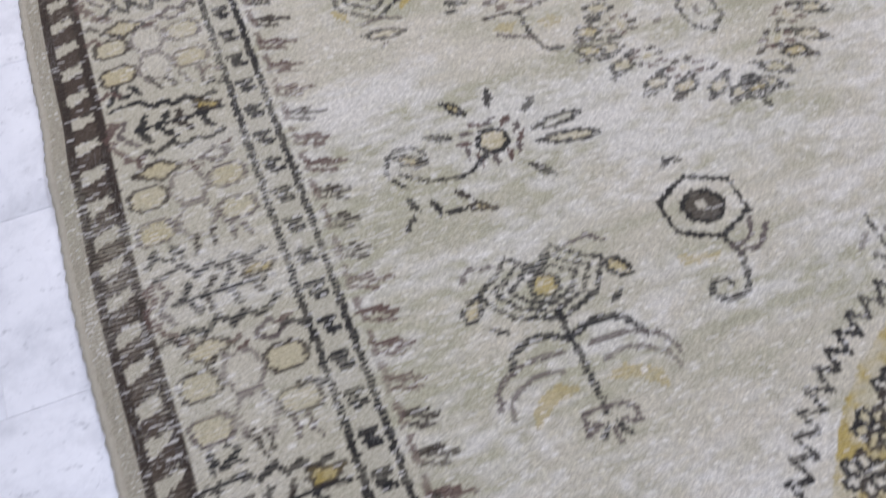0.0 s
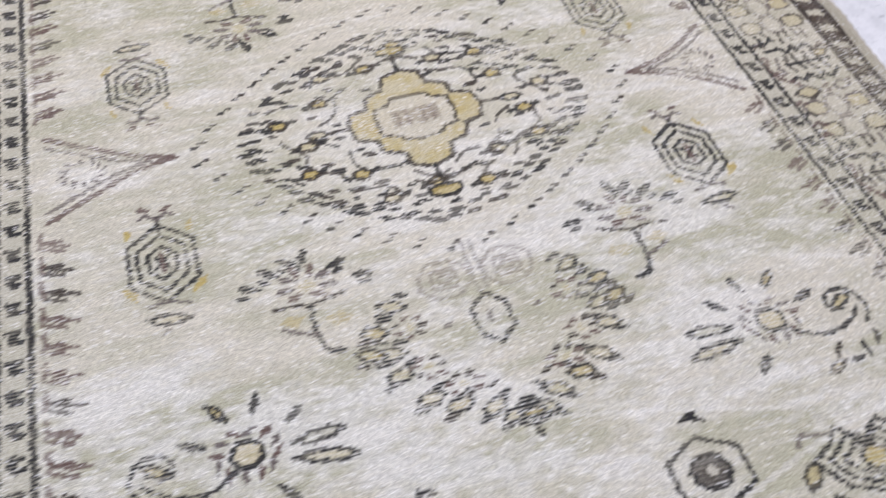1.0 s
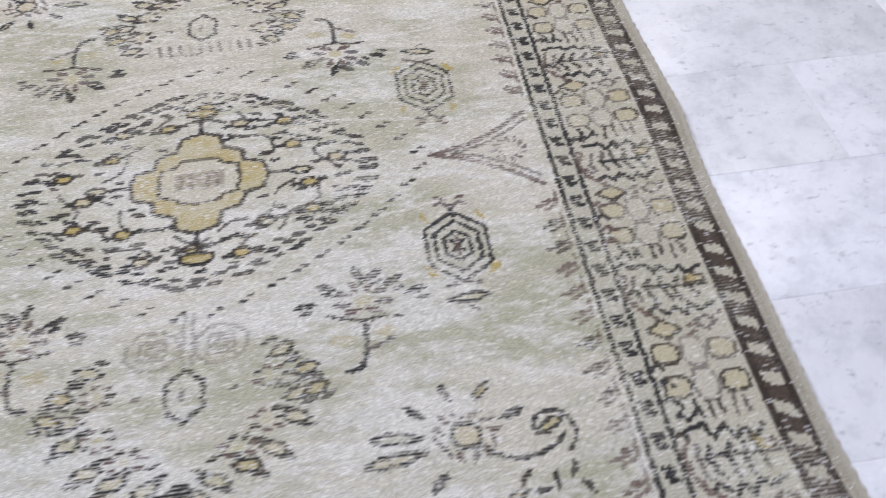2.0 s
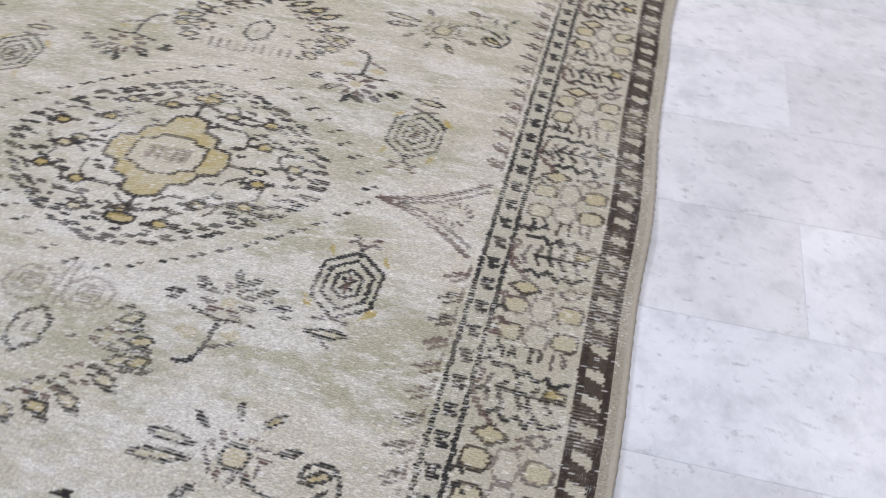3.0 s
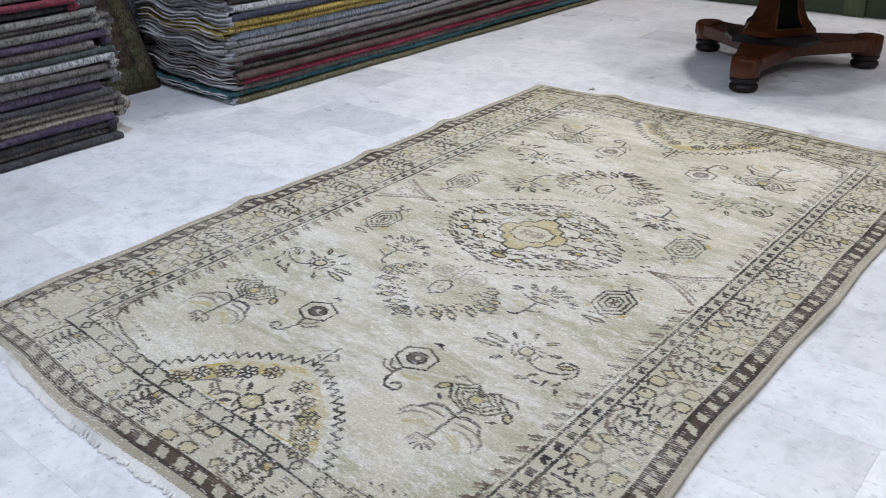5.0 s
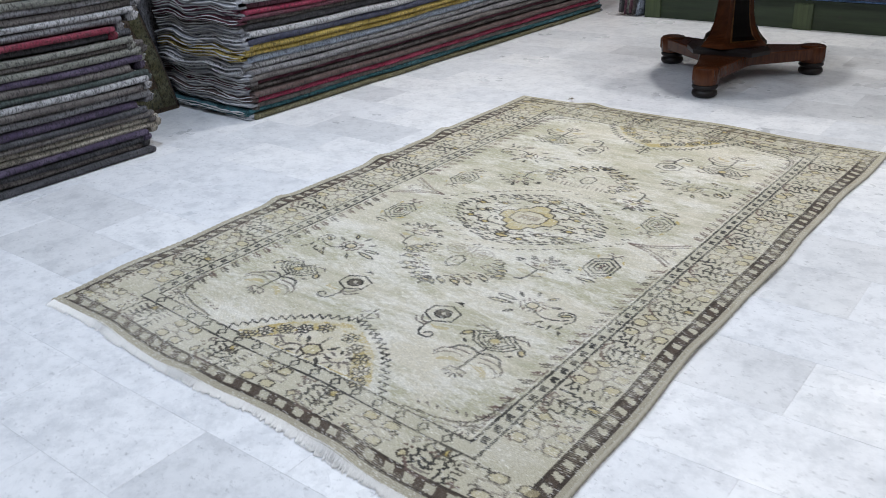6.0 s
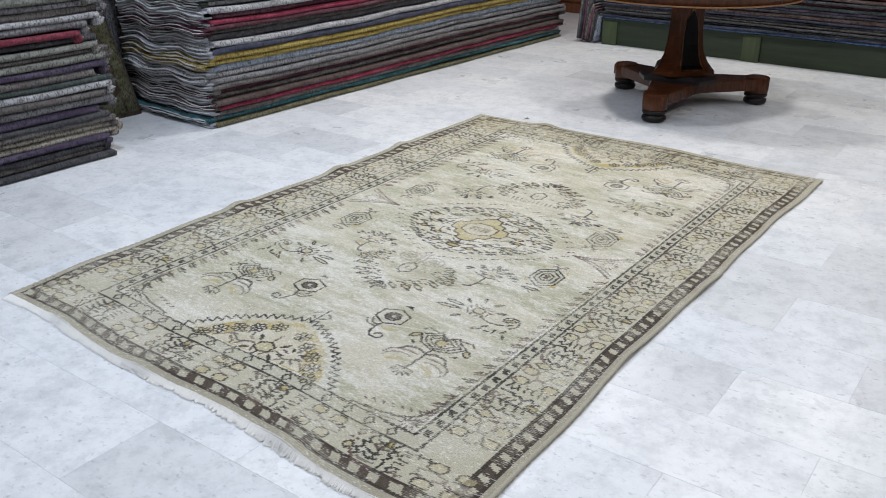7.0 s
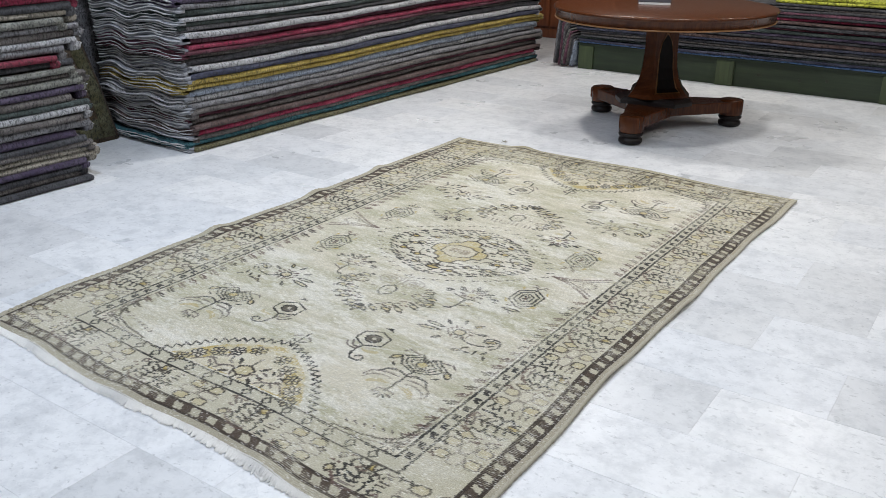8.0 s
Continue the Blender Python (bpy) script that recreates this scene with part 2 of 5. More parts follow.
floor = structure("floor", box(X0, X1, Y0, Y1, -0.12, -0.0009), M_GROUT, "white marble tile floor with thin grey joints", "floor")
# ceiling and walls are unseen; they close the room and shape its light
structure("ceiling", box(X0, X1, Y0, Y1, CEIL, CEIL + 0.12), M_CEIL, "plain grey shop ceiling, unseen, kept dark to dim reflections", "ceiling")
structure("wall_west", box(X0 - 0.15, X0, Y0 - 0.15, Y1 + 0.15, -0.12, CEIL), M_WALL, "plain dark taupe wall, unseen, kept dark to dim reflections", "wall")
structure("wall_east", box(X1, X1 + 0.15, Y0 - 0.15, Y1 + 0.15, -0.12, CEIL), M_WALL, "plain dark taupe wall, unseen, kept dark to dim reflections", "wall")
structure("wall_north", box(X0, X1, Y1, Y1 + 0.15, -0.12, CEIL), M_WALL, "plain dark taupe wall, unseen, kept dark to dim reflections", "wall")
structure("wall_south", box(X0, X1, Y0 - 0.15, Y0, -0.12, CEIL), M_WALL, "plain dark taupe wall, unseen, kept dark to dim reflections", "wall")

for x, y, tint, watts in LAMPS:
    fixture = tagged(new("downlight"), "round white recessed downlight in the ceiling", "ceiling light", "ceiling lamps")
    fixture.location = (x, y, CEIL)
    part("lamp_ring", lathe([(0.125, -0.001), (0.160, -0.001), (0.160, -0.012), (0.128, -0.016)], 32), M_METAL, fixture)
    part("diffuser", lathe([(0.122, -0.0215), (0.122, -0.018)], 32), M_LAMP, fixture)


# ---------------------------------------------------------------- the rug's design
KNOT, ROW = 0.0030, 0.0022
HALF, LEN0, LEN1 = 1.0, -1.548, 1.545
NC, NR = int(2 * HALF / KNOT) + 1, int((LEN1 - LEN0) / ROW) + 1
gs = np.linspace(-HALF, HALF, NC)
gq = np.linspace(LEN0, LEN1, NR)
S, Q = np.meshgrid(gs, gq)
rng = np.random.default_rng(4)


def smooth_noise(cells_x, cells_y, seed):
    r = np.random.default_rng(seed)
    g = r.random((cells_y + 2, cells_x + 2))
    fx, fy = (S + HALF) / (2 * HALF) * cells_x, (Q - LEN0) / (LEN1 - LEN0) * cells_y
    ix, iy = np.minimum(fx.astype(int), cells_x), np.minimum(fy.astype(int), cells_y)
    tx, ty = fx - ix, fy - iy
    tx, ty = tx * tx * (3 - 2 * tx), ty * ty * (3 - 2 * ty)
    return (g[iy, ix] * (1 - tx) + g[iy, ix + 1] * tx) * (1 - ty) + (g[iy + 1, ix] * (1 - tx) + g[iy + 1, ix + 1] * tx) * ty


CREAM, SAGE, SILVER = np.array((0.615, 0.575, 0.470)), np.array((0.455, 0.436, 0.315)), np.array((0.74, 0.72, 0.665))
BORDER = np.array((0.525, 0.492, 0.382))
INK, BROWN, MADDER = np.array((0.016, 0.013, 0.011)), np.array((0.040, 0.029, 0.021)), np.array((0.125, 0.078, 0.064))
OCHRE, STRAW, FADED = np.array((0.46, 0.355, 0.110)), np.array((0.53, 0.465, 0.275)), np.array((0.13, 0.105, 0.095))
GUARD = np.array((0.50, 0.475, 0.375))

abrash = 0.42 * smooth_noise(6, 22, 1) + 0.26 * smooth_noise(26, 60, 2) + 0.22 * smooth_noise(14, 170, 3) + 0.10 * smooth_noise(80, 260, 15)
k1 = np.clip((abrash - 0.36) / 0.30, 0, 1)[..., None]
design = CREAM * (1 - k1) + SAGE * k1
# the wool's silvery sheen, painted as paler patches into the ground colour
silver_sheen = np.clip((smooth_noise(9, 26, 5) * 0.42 + smooth_noise(26, 130, 6) * 0.30 + smooth_noise(110, 420, 12) * 0.28 - 0.46) / 0.22, 0, 1)[..., None]
design = design * (1 - 0.70 * silver_sheen) + SILVER * 0.70 * silver_sheen
knots = rng.random((NR, NC))
gap_row = (np.arange(NR) % 3 == 0)[:, None]
thin = np.clip((smooth_noise(18, 30, 9) - 0.35) / 0.35, 0, 1)
patchy = np.clip((0.45 * smooth_noise(40, 62, 21) + 0.35 * smooth_noise(110, 200, 22) + 0.20 * smooth_noise(200, 500, 23) - 0.36) / 0.22, 0, 1)
dashes = np.repeat(rng.random((NR, NC // 2 + 1)), 2, 1)[:, :NC]
wear = np.clip(1.06 - 0.08 * knots - gap_row * (0.16 + 0.50 * thin) - (0.2 + 0.8 * thin) * 0.62 * (dashes > 0.80), 0.14, 1.0)
wear *= 0.80 + 0.20 * np.clip((smooth_noise(30, 120, 31) - 0.25) / 0.3, 0, 1)
# every knot takes the dye differently, and some bare cotton shows
design *= (1 + 0.20 * (rng.random((NR, NC)) - 0.5) + 0.16 * (np.repeat(np.repeat(rng.random((NR // 2 + 1, NC // 4 + 1)), 2, 0), 4, 1)[:NR, :NC] - 0.5))[..., None]
# knots are not laid dead straight: every stroke comes out in small steps
def steps(rows, cols):
    block = rng.random((NR // rows + 1, NC // cols + 1)) - 0.5
    return np.repeat(np.repeat(block, rows, 0), cols, 1)[:NR, :NC]


# the design is knotted in rows across the rug, two knots high, and steps from row to row
row_q = LEN0 + (np.floor(np.arange(NR) / 2) * 2 + 0.5) * ROW
row_shift = (np.repeat(rng.random(NR // 2 + 1), 2)[:NR] - 0.5) * 0.0034
rag_s = S + row_shift[:, None] + 0.0040 * steps(2, 2)
rag_q = np.repeat(row_q[:, None], NC, 1) + 0.0026 * steps(2, 2)


def lay(mask, colour, alpha=1.0, box_=None):
    """Knot a colour where the mask is set, as far as the pile is left there."""
    view = design[box_] if box_ else design
    w = (wear[box_] if box_ else wear)
    a = np.clip(np.clip(mask, 0, 1) * alpha * w * 1.10, 0, 1)[..., None]
    view[...] = view * (1 - a) + colour * a


def window(x0, x1, y0, y1):
    c0, c1 = np.searchsorted(gs, x0), np.searchsorted(gs, x1)
    r0, r1 = np.searchsorted(gq, y0), np.searchsorted(gq, y1)
    return np.s_[max(r0, 0):r1 + 1, max(c0, 0):c1 + 1]


def stroke(pts, width=0.009, colour=INK, alpha=1.0):
    pts = np.asarray(pts, float)
    pad = width + 0.01
    b = window(pts[:, 0].min() - pad, pts[:, 0].max() + pad, pts[:, 1].min() - pad, pts[:, 1].max() + pad)
    px, py = rag_s[b], rag_q[b]
    if px.size == 0:
        return
    best = np.full(px.shape, 9.0)
    for (ax, ay), (bx, by) in zip(pts, pts[1:]):
        dx, dy = bx - ax, by - ay
        t = np.clip(((px - ax) * dx + (py - ay) * dy) / (dx * dx + dy * dy + 1e-12), 0, 1)
        best = np.minimum(best, np.hypot(px - ax - t * dx, py - ay - t * dy))
    lay(np.clip((width / 2 + 0.0018 - best) / 0.0008, 0, 1), colour, alpha, b)


def fill(pts, colour, alpha=1.0, worn=False):
    pts = np.asarray(pts, float)
    b = window(pts[:, 0].min(), pts[:, 0].max(), pts[:, 1].min(), pts[:, 1].max())
    px, py = rag_s[b], rag_q[b]
    inside = np.zeros(px.shape, bool)
    for (ax, ay), (bx, by) in zip(pts, np.roll(pts, -1, 0)):
        cross = ((ay > py) != (by > py))
        inside ^= cross & (px < (bx - ax) * (py - ay) / (by - ay + 1e-12) + ax)
    lay(inside * (patchy[b] if worn else 1.0), colour, alpha, b)


def ngon(cx, cy, rx, ry, n=8, turn=0.5):
    a = (np.arange(n + 1) + turn) * 2 * math.pi / n
    return np.stack([cx + rx * np.cos(a), cy + ry * np.sin(a)], 1)


def leaf(cx, cy, length, angle, colour=INK, heart=None, fat=0.36):
    """A pointed leaf, dark at its rim, sometimes with a coloured heart."""
    c, s = math.cos(angle), math.sin(angle)
    fat *= 0.82
    shape = [(-0.5, 0), (-0.15, fat / 2), (0.25, fat / 2), (0.5, 0), (0.25, -fat / 2), (-0.15, -fat / 2)]
    pts = [(cx + length * (u * c - v * s), cy + length * (u * s + v * c)) for u, v in shape]
    if heart is None:
        fill(pts, colour, 0.95)
    else:
        fill(pts, heart, 0.62)
        stroke(pts + pts[:1], 0.0042, colour, 1.0)


def curve(*pts, n=8):
    """A smooth line through a few points."""
    p = [np.array(q, float) for q in pts]
    p = [2 * p[0] - p[1]] + p + [2 * p[-1] - p[-2]]
    out = []
    for a, b, c, d in zip(p, p[1:], p[2:], p[3:]):
        for k in range(n):
            t = k / n
            out.append(0.5 * (2 * b + (c - a) * t + (2 * a - 5 * b + 4 * c - d) * t * t + (3 * b - a - 3 * c + d) * t ** 3))
    return np.array(out + [p[-2]])


class Place:
    """A spot on the rug in which a motif is drawn, mirrored as the design repeats."""
    def __init__(self, x, y, mx=1, my=1, size=1.0):
        self.x, self.y, self.mx, self.my, self.size = x, y, mx, my, size

    def at(self, pts):
        return [(self.x + self.mx * self.size * u, self.y + self.my * self.size * v) for u, v in pts]

    def line(self, pts, width=0.009, colour=INK, alpha=1.0):
        stroke(self.at(pts), max(0.0044, width * 0.60), colour, min(1.0, alpha * 1.1))

    def area(self, pts, colour, alpha=1.0, worn=False):
        fill(self.at(pts), colour, alpha, worn)

    def leaf(self, u, v, length, angle, colour=INK, heart=None, fat=0.36):
        (x, y), = self.at([(u, v)])
        c, s = self.mx * math.cos(angle), self.my * math.sin(angle)
        leaf(x, y, length * self.size, math.atan2(s, c), colour, heart, fat)


def lozenge(p):
    p.area(ngon(0, 0, 0.066, 0.086, 6), SAGE, 0.4)
    for k, w in ((1.0, 0.008), (0.72, 0.008), (0.42, 0.007)):
        p.line(ngon(0, 0, 0.068 * k, 0.088 * k, 6), w)
    p.line([(-0.012, -0.014), (0.012, 0.014)], 0.008)
    p.line([(-0.012, 0.014), (0.012, -0.014)], 0.008)
    p.line([(0, -0.02), (0.0, 0.02)], 0.006, MADDER)
    p.line([(0, 0.075), (0.0, 0.105)], 0.008)
    for side in (-1, 1):
        p.line([(0, 0.10), (side * 0.018, 0.115), (side * 0.03, 0.108)], 0.008, FADED)
        p.leaf(side * 0.022, 0.128, 0.032, 0.4 * side, MADDER)
        p.leaf(side * 0.055, 0.075, 0.035, 1.9, OCHRE)
        p.leaf(side * 0.060, -0.060, 0.045, 0.9 * side, OCHRE)
    p.line([(-0.035, -0.098), (0, -0.085), (0.03, -0.092)], 0.006, FADED)
    p.leaf(0.0, -0.125, 0.075, 0.12, INK, STRAW, 0.28)
    p.leaf(0.008, -0.150, 0.026, -0.5, FADED)


def scroll_hexagon(p):
    p.line(ngon(0, 0, 0.065, 0.055, 6), 0.0075, INK, 0.95)
    p.area(ngon(0, 0, 0.028, 0.025, 10), BROWN, 0.85)
    p.line(ngon(0, 0, 0.030, 0.027, 10), 0.005, INK, 0.9)
    p.area(ngon(0.002, 0.002, 0.010, 0.009, 6), CREAM, 0.8)
    p.line([(0.0, -0.055), (-0.008, -0.085), (0.0, -0.123)], 0.011)
    p.line(curve((0.0, -0.123), (0.012, -0.140), (0.040, -0.144), (0.056, -0.130), (0.048, -0.114), (0.030, -0.116), (0.026, -0.126)), 0.0085)
    p.line(curve((-0.004, -0.075), (-0.034, -0.068), (-0.050, -0.040)), 0.006, FADED)
    p.line(curve((-0.006, -0.085), (-0.044, -0.082), (-0.066, -0.056)), 0.006, FADED)
    p.area(curve((0.008, -0.072), (0.040, -0.070), (0.070, -0.060), (0.074, -0.074), (0.030, -0.088)), OCHRE, 0.55)
    p.leaf(0.004, 0.088, 0.036, 0.30, INK)
    p.leaf(0.018, 0.082, 0.030, 2.6, INK)


def pomegranate_branch(p):
    # a broad fruit of nested bowls with a notched crown
    for k in (1.0, 0.76, 0.52):
        p.line([(-0.092 * k, 0.014 * k), (-0.060 * k, -0.032 * k), (0, -0.054 * k), (0.060 * k, -0.032 * k), (0.092 * k, 0.014 * k)], 0.008)
        p.line([(-0.092 * k, 0.014 * k), (-0.056 * k, 0.034 * k), (-0.034 * k, 0.056 * k), (0, 0.030 * k), (0.034 * k, 0.056 * k), (0.056 * k, 0.034 * k), (0.092 * k, 0.014 * k)], 0.007, INK, 0.9)
    p.area(ngon(0, 0.0, 0.020, 0.018, 6), OCHRE, 0.9)
    p.line(ngon(0, 0.0, 0.022, 0.020, 6), 0.007)
    for side in (-1, 1):
        p.leaf(side * 0.106, -0.006, 0.042, -0.9 * side, INK, OCHRE, 0.6)
        p.leaf(side * 0.084, -0.046, 0.034, 0.6 * side, INK)
        p.line([(side * 0.05, 0.048), (side * 0.088, 0.056), (side * 0.104, 0.040)], 0.006, FADED)
        p.line(curve((0, -0.085), (side * 0.035, -0.070), (side * 0.075, -0.078), (side * 0.095, -0.108)), 0.013, INK, 0.95)
        p.line(curve((side * 0.02, -0.10), (side * 0.06, -0.098), (side * 0.11, -0.115), (side * 0.125, -0.150)), 0.008, FADED, 0.8)
        p.line(curve((side * 0.03, -0.125), (side * 0.065, -0.120), (side * 0.105, -0.140), (side * 0.115, -0.165)), 0.007, FADED, 0.7)
        p.area(curve((side * 0.015, -0.150), (side * 0.05, -0.140), (side * 0.085, -0.160), (side * 0.090, -0.185), (side * 0.06, -0.165)), OCHRE, 0.6)
    p.line([(0, -0.045), (0.0, -0.19)], 0.011)
    p.line(curve((-0.035, -0.215), (-0.03, -0.19), (0, -0.185), (0.03, -0.19), (0.035, -0.215)), 0.008, FADED)
    for k in range(5):
        p.leaf(0.022 * math.cos(3.6 + k * 0.6), -0.20 + 0.022 * math.sin(3.6 + k * 0.6), 0.030, 3.6 + k * 0.6, INK if k % 2 else FADED)


def aster(p):
    p.area(ngon(0, 0, 0.022, 0.020, 8), OCHRE, 0.45)
    p.line(ngon(0, 0, 0.024, 0.022, 8), 0.0075, INK)
    for k in range(12):
        a = k * 2 * math.pi / 12 + 0.2
        p.leaf(0.044 * math.cos(a), 0.036 * math.sin(a), 0.030, a * 0.3 if math.cos(a) > 0 else math.pi - a * 0.3, FADED if k % 2 else MADDER)
    p.leaf(-0.022, 0.076, 0.042, 1.9, INK)
    p.leaf(0.034, 0.074, 0.040, 0.9, INK, OCHRE)
    p.leaf(-0.075, 0.046, 0.045, 2.5, INK)
    p.leaf(0.075, 0.030, 0.050, 0.35, INK)
    p.leaf(-0.105, 0.004, 0.080, 3.05, INK, SAGE, 0.25)
    p.leaf(-0.110, -0.030, 0.095, 3.3, INK, STRAW, 0.22)
    p.leaf(-0.048, -0.072, 0.050, 4.0, INK)
    p.line(curve((0.018, -0.022), (0.06, -0.045), (0.115, -0.038), (0.150, -0.012)), 0.008)
    p.line(curve((0.150, -0.040), (0.168, -0.010), (0.150, 0.026), (0.115, 0.024), (0.105, 0.002), (0.125, -0.010)), 0.0072)
    p.leaf(0.128, 0.004, 0.05, 0.5, INK, OCHRE)
    for u, v, a in ((0.075, -0.078, 0.8), (0.095, -0.100, 0.2), (0.120, -0.085, 1.5), (0.058, -0.105, 0.4), (0.165, -0.100, 2.2), (0.150, -0.070, 1.2)):
        p.leaf(u, v, 0.036, a, INK if u > 0.09 else BROWN, OCHRE if u < 0.06 else None)


def tulip_tree(p):
    # a worn flower head with flat dark leaves fanned over it
    p.area(ngon(0, -0.010, 0.016, 0.014, 6), STRAW, 0.8)
    for u, v, a in ((-0.030, 0.008, 2.9), (0.030, 0.010, 0.3), (-0.012, 0.022, 1.9), (0.014, 0.024, 1.2), (-0.036, -0.014, 3.2), (0.036, -0.012, 0.0), (-0.018, -0.030, 3.4), (0.020, -0.028, 5.9)):
        p.leaf(u, v, 0.034, a, MADDER if abs(u) < 0.03 else FADED, None, 0.5)
    for u, v, a in ((-0.096, -0.008, 3.25), (-0.058, 0.026, 2.75), (-0.004, 0.050, 1.9), (0.022, 0.046, 0.5), (0.056, 0.030, 0.55), (0.092, 0.006, 0.30)):
        p.leaf(u, v, 0.044, a, INK, None, 0.44)
        p.leaf(u * 1.06 + 0.006, v - 0.016, 0.028, a, INK, None, 0.40)
    p.line([(-0.060, -0.034), (-0.030, -0.042), (0.0, -0.050), (0.034, -0.042), (0.062, -0.046)], 0.0065, BROWN)
    p.line(curve((0.0, -0.05), (0.002, -0.080), (0.0, -0.110), (-0.010, -0.138), (-0.034, -0.146)), 0.011)
    p.line(curve((0.0, -0.108), (0.022, -0.100), (0.050, -0.086)), 0.007, FADED)
    p.area([(0.012, -0.070), (0.040, -0.062), (0.056, -0.074), (0.030, -0.088)], OCHRE, 0.6)
    p.area([(-0.014, -0.080), (-0.050, -0.072), (-0.066, -0.092), (-0.030, -0.100)], OCHRE, 0.45)


def small_rosette(p, u, v, size, turn):
    for j in range(7):
        a = j * 0.898 + turn
        p.leaf(u + size * 0.66 * math.cos(a), v + size * 0.50 * math.sin(a), size * 0.60, 0.35 * math.sin(a), MADDER if j % 3 else BROWN, None, 0.5)
    p.area(ngon(u, v, size * 0.22, size * 0.2, 6), STRAW, 0.7)


def bouquet(p, bars):
    p.line(ngon(0, 0.056, 0.034, 0.048, 6, 0.5), 0.0095)
    p.line([(-0.004, 0.048), (-0.004, 0.068)], 0.008, FADED, 0.7)
    if bars:
        # a worn fence of short bars
        for k in range(11):
            u = -0.115 + 0.022 * k
            p.line([(u, 0.118), (u + 0.003, 0.150)], 0.008, FADED, 0.75 if k % 4 else 0.3)
        p.line([(-0.08, 0.152), (-0.01, 0.152)], 0.006, FADED, 0.6)
    else:
        # two faded coffers with a ladder between them
        for side in (-1, 1):
            for k in (1.0, 0.64, 0.28):
                p.line(ngon(side * 0.056, 0.148, 0.046 * k, 0.040 * k, 4 if k < 1 else 8), 0.0055, MADDER, 0.42)
        for u in (-0.006, 0.010):
            p.line([(u, 0.115), (u, 0.215)], 0.005, FADED, 0.45)
    # leafy clusters down both sides, meeting in a point
    sprays = ((0.192, 0.078), (0.154, 0.120), (0.176, 0.034), (0.206, 0.040), (0.172, -0.006), (0.138, -0.056), (0.098, -0.078), (0.050, -0.096), (0.022, -0.118))
    r = random.Random(3)
    for side in (-1, 1):
        for k, (u, v) in enumerate(sprays):
            tilt = r.uniform(0.1, 0.5) * (1 if v > 0 else -1)
            a = tilt if side > 0 else math.pi - tilt
            p.leaf(side * u, v, 0.046, a, INK, OCHRE if k % 3 == 0 else STRAW, 0.55)
            p.leaf(side * (u - 0.020), v + 0.018, 0.034, a, INK, None, 0.42)
            p.leaf(side * (u + 0.018), v - 0.016, 0.034, a, INK if k % 3 else BROWN, None, 0.42)
        for k, (u, v) in enumerate(((0.136, 0.074), (0.128, -0.004), (0.084, -0.046))):
            small_rosette(p, side * u, v, 0.036, k)
        p.leaf(side * 0.076, 0.060, 0.024, 0.2, FADED)
        p.leaf(side * 0.044, -0.060, 0.028, 0.3, BROWN)
    for u, v, a in ((0.0, -0.122, 0.0), (-0.018, -0.134, 2.6), (0.018, -0.134, 0.5), (0.0, -0.148, 1.57), (-0.012, -0.108, 0.8), (0.012, -0.108, 2.3)):
        p.leaf(u, v, 0.036, a, INK, OCHRE if a == 0.0 else None, 0.46)


def rounded_diamond(a, power):
    """Radius of a bulging diamond at an angle."""
    c, s = abs(math.cos(a)), abs(math.sin(a))
    return 1.0 / (c ** power + s ** power) ** (1 / power)


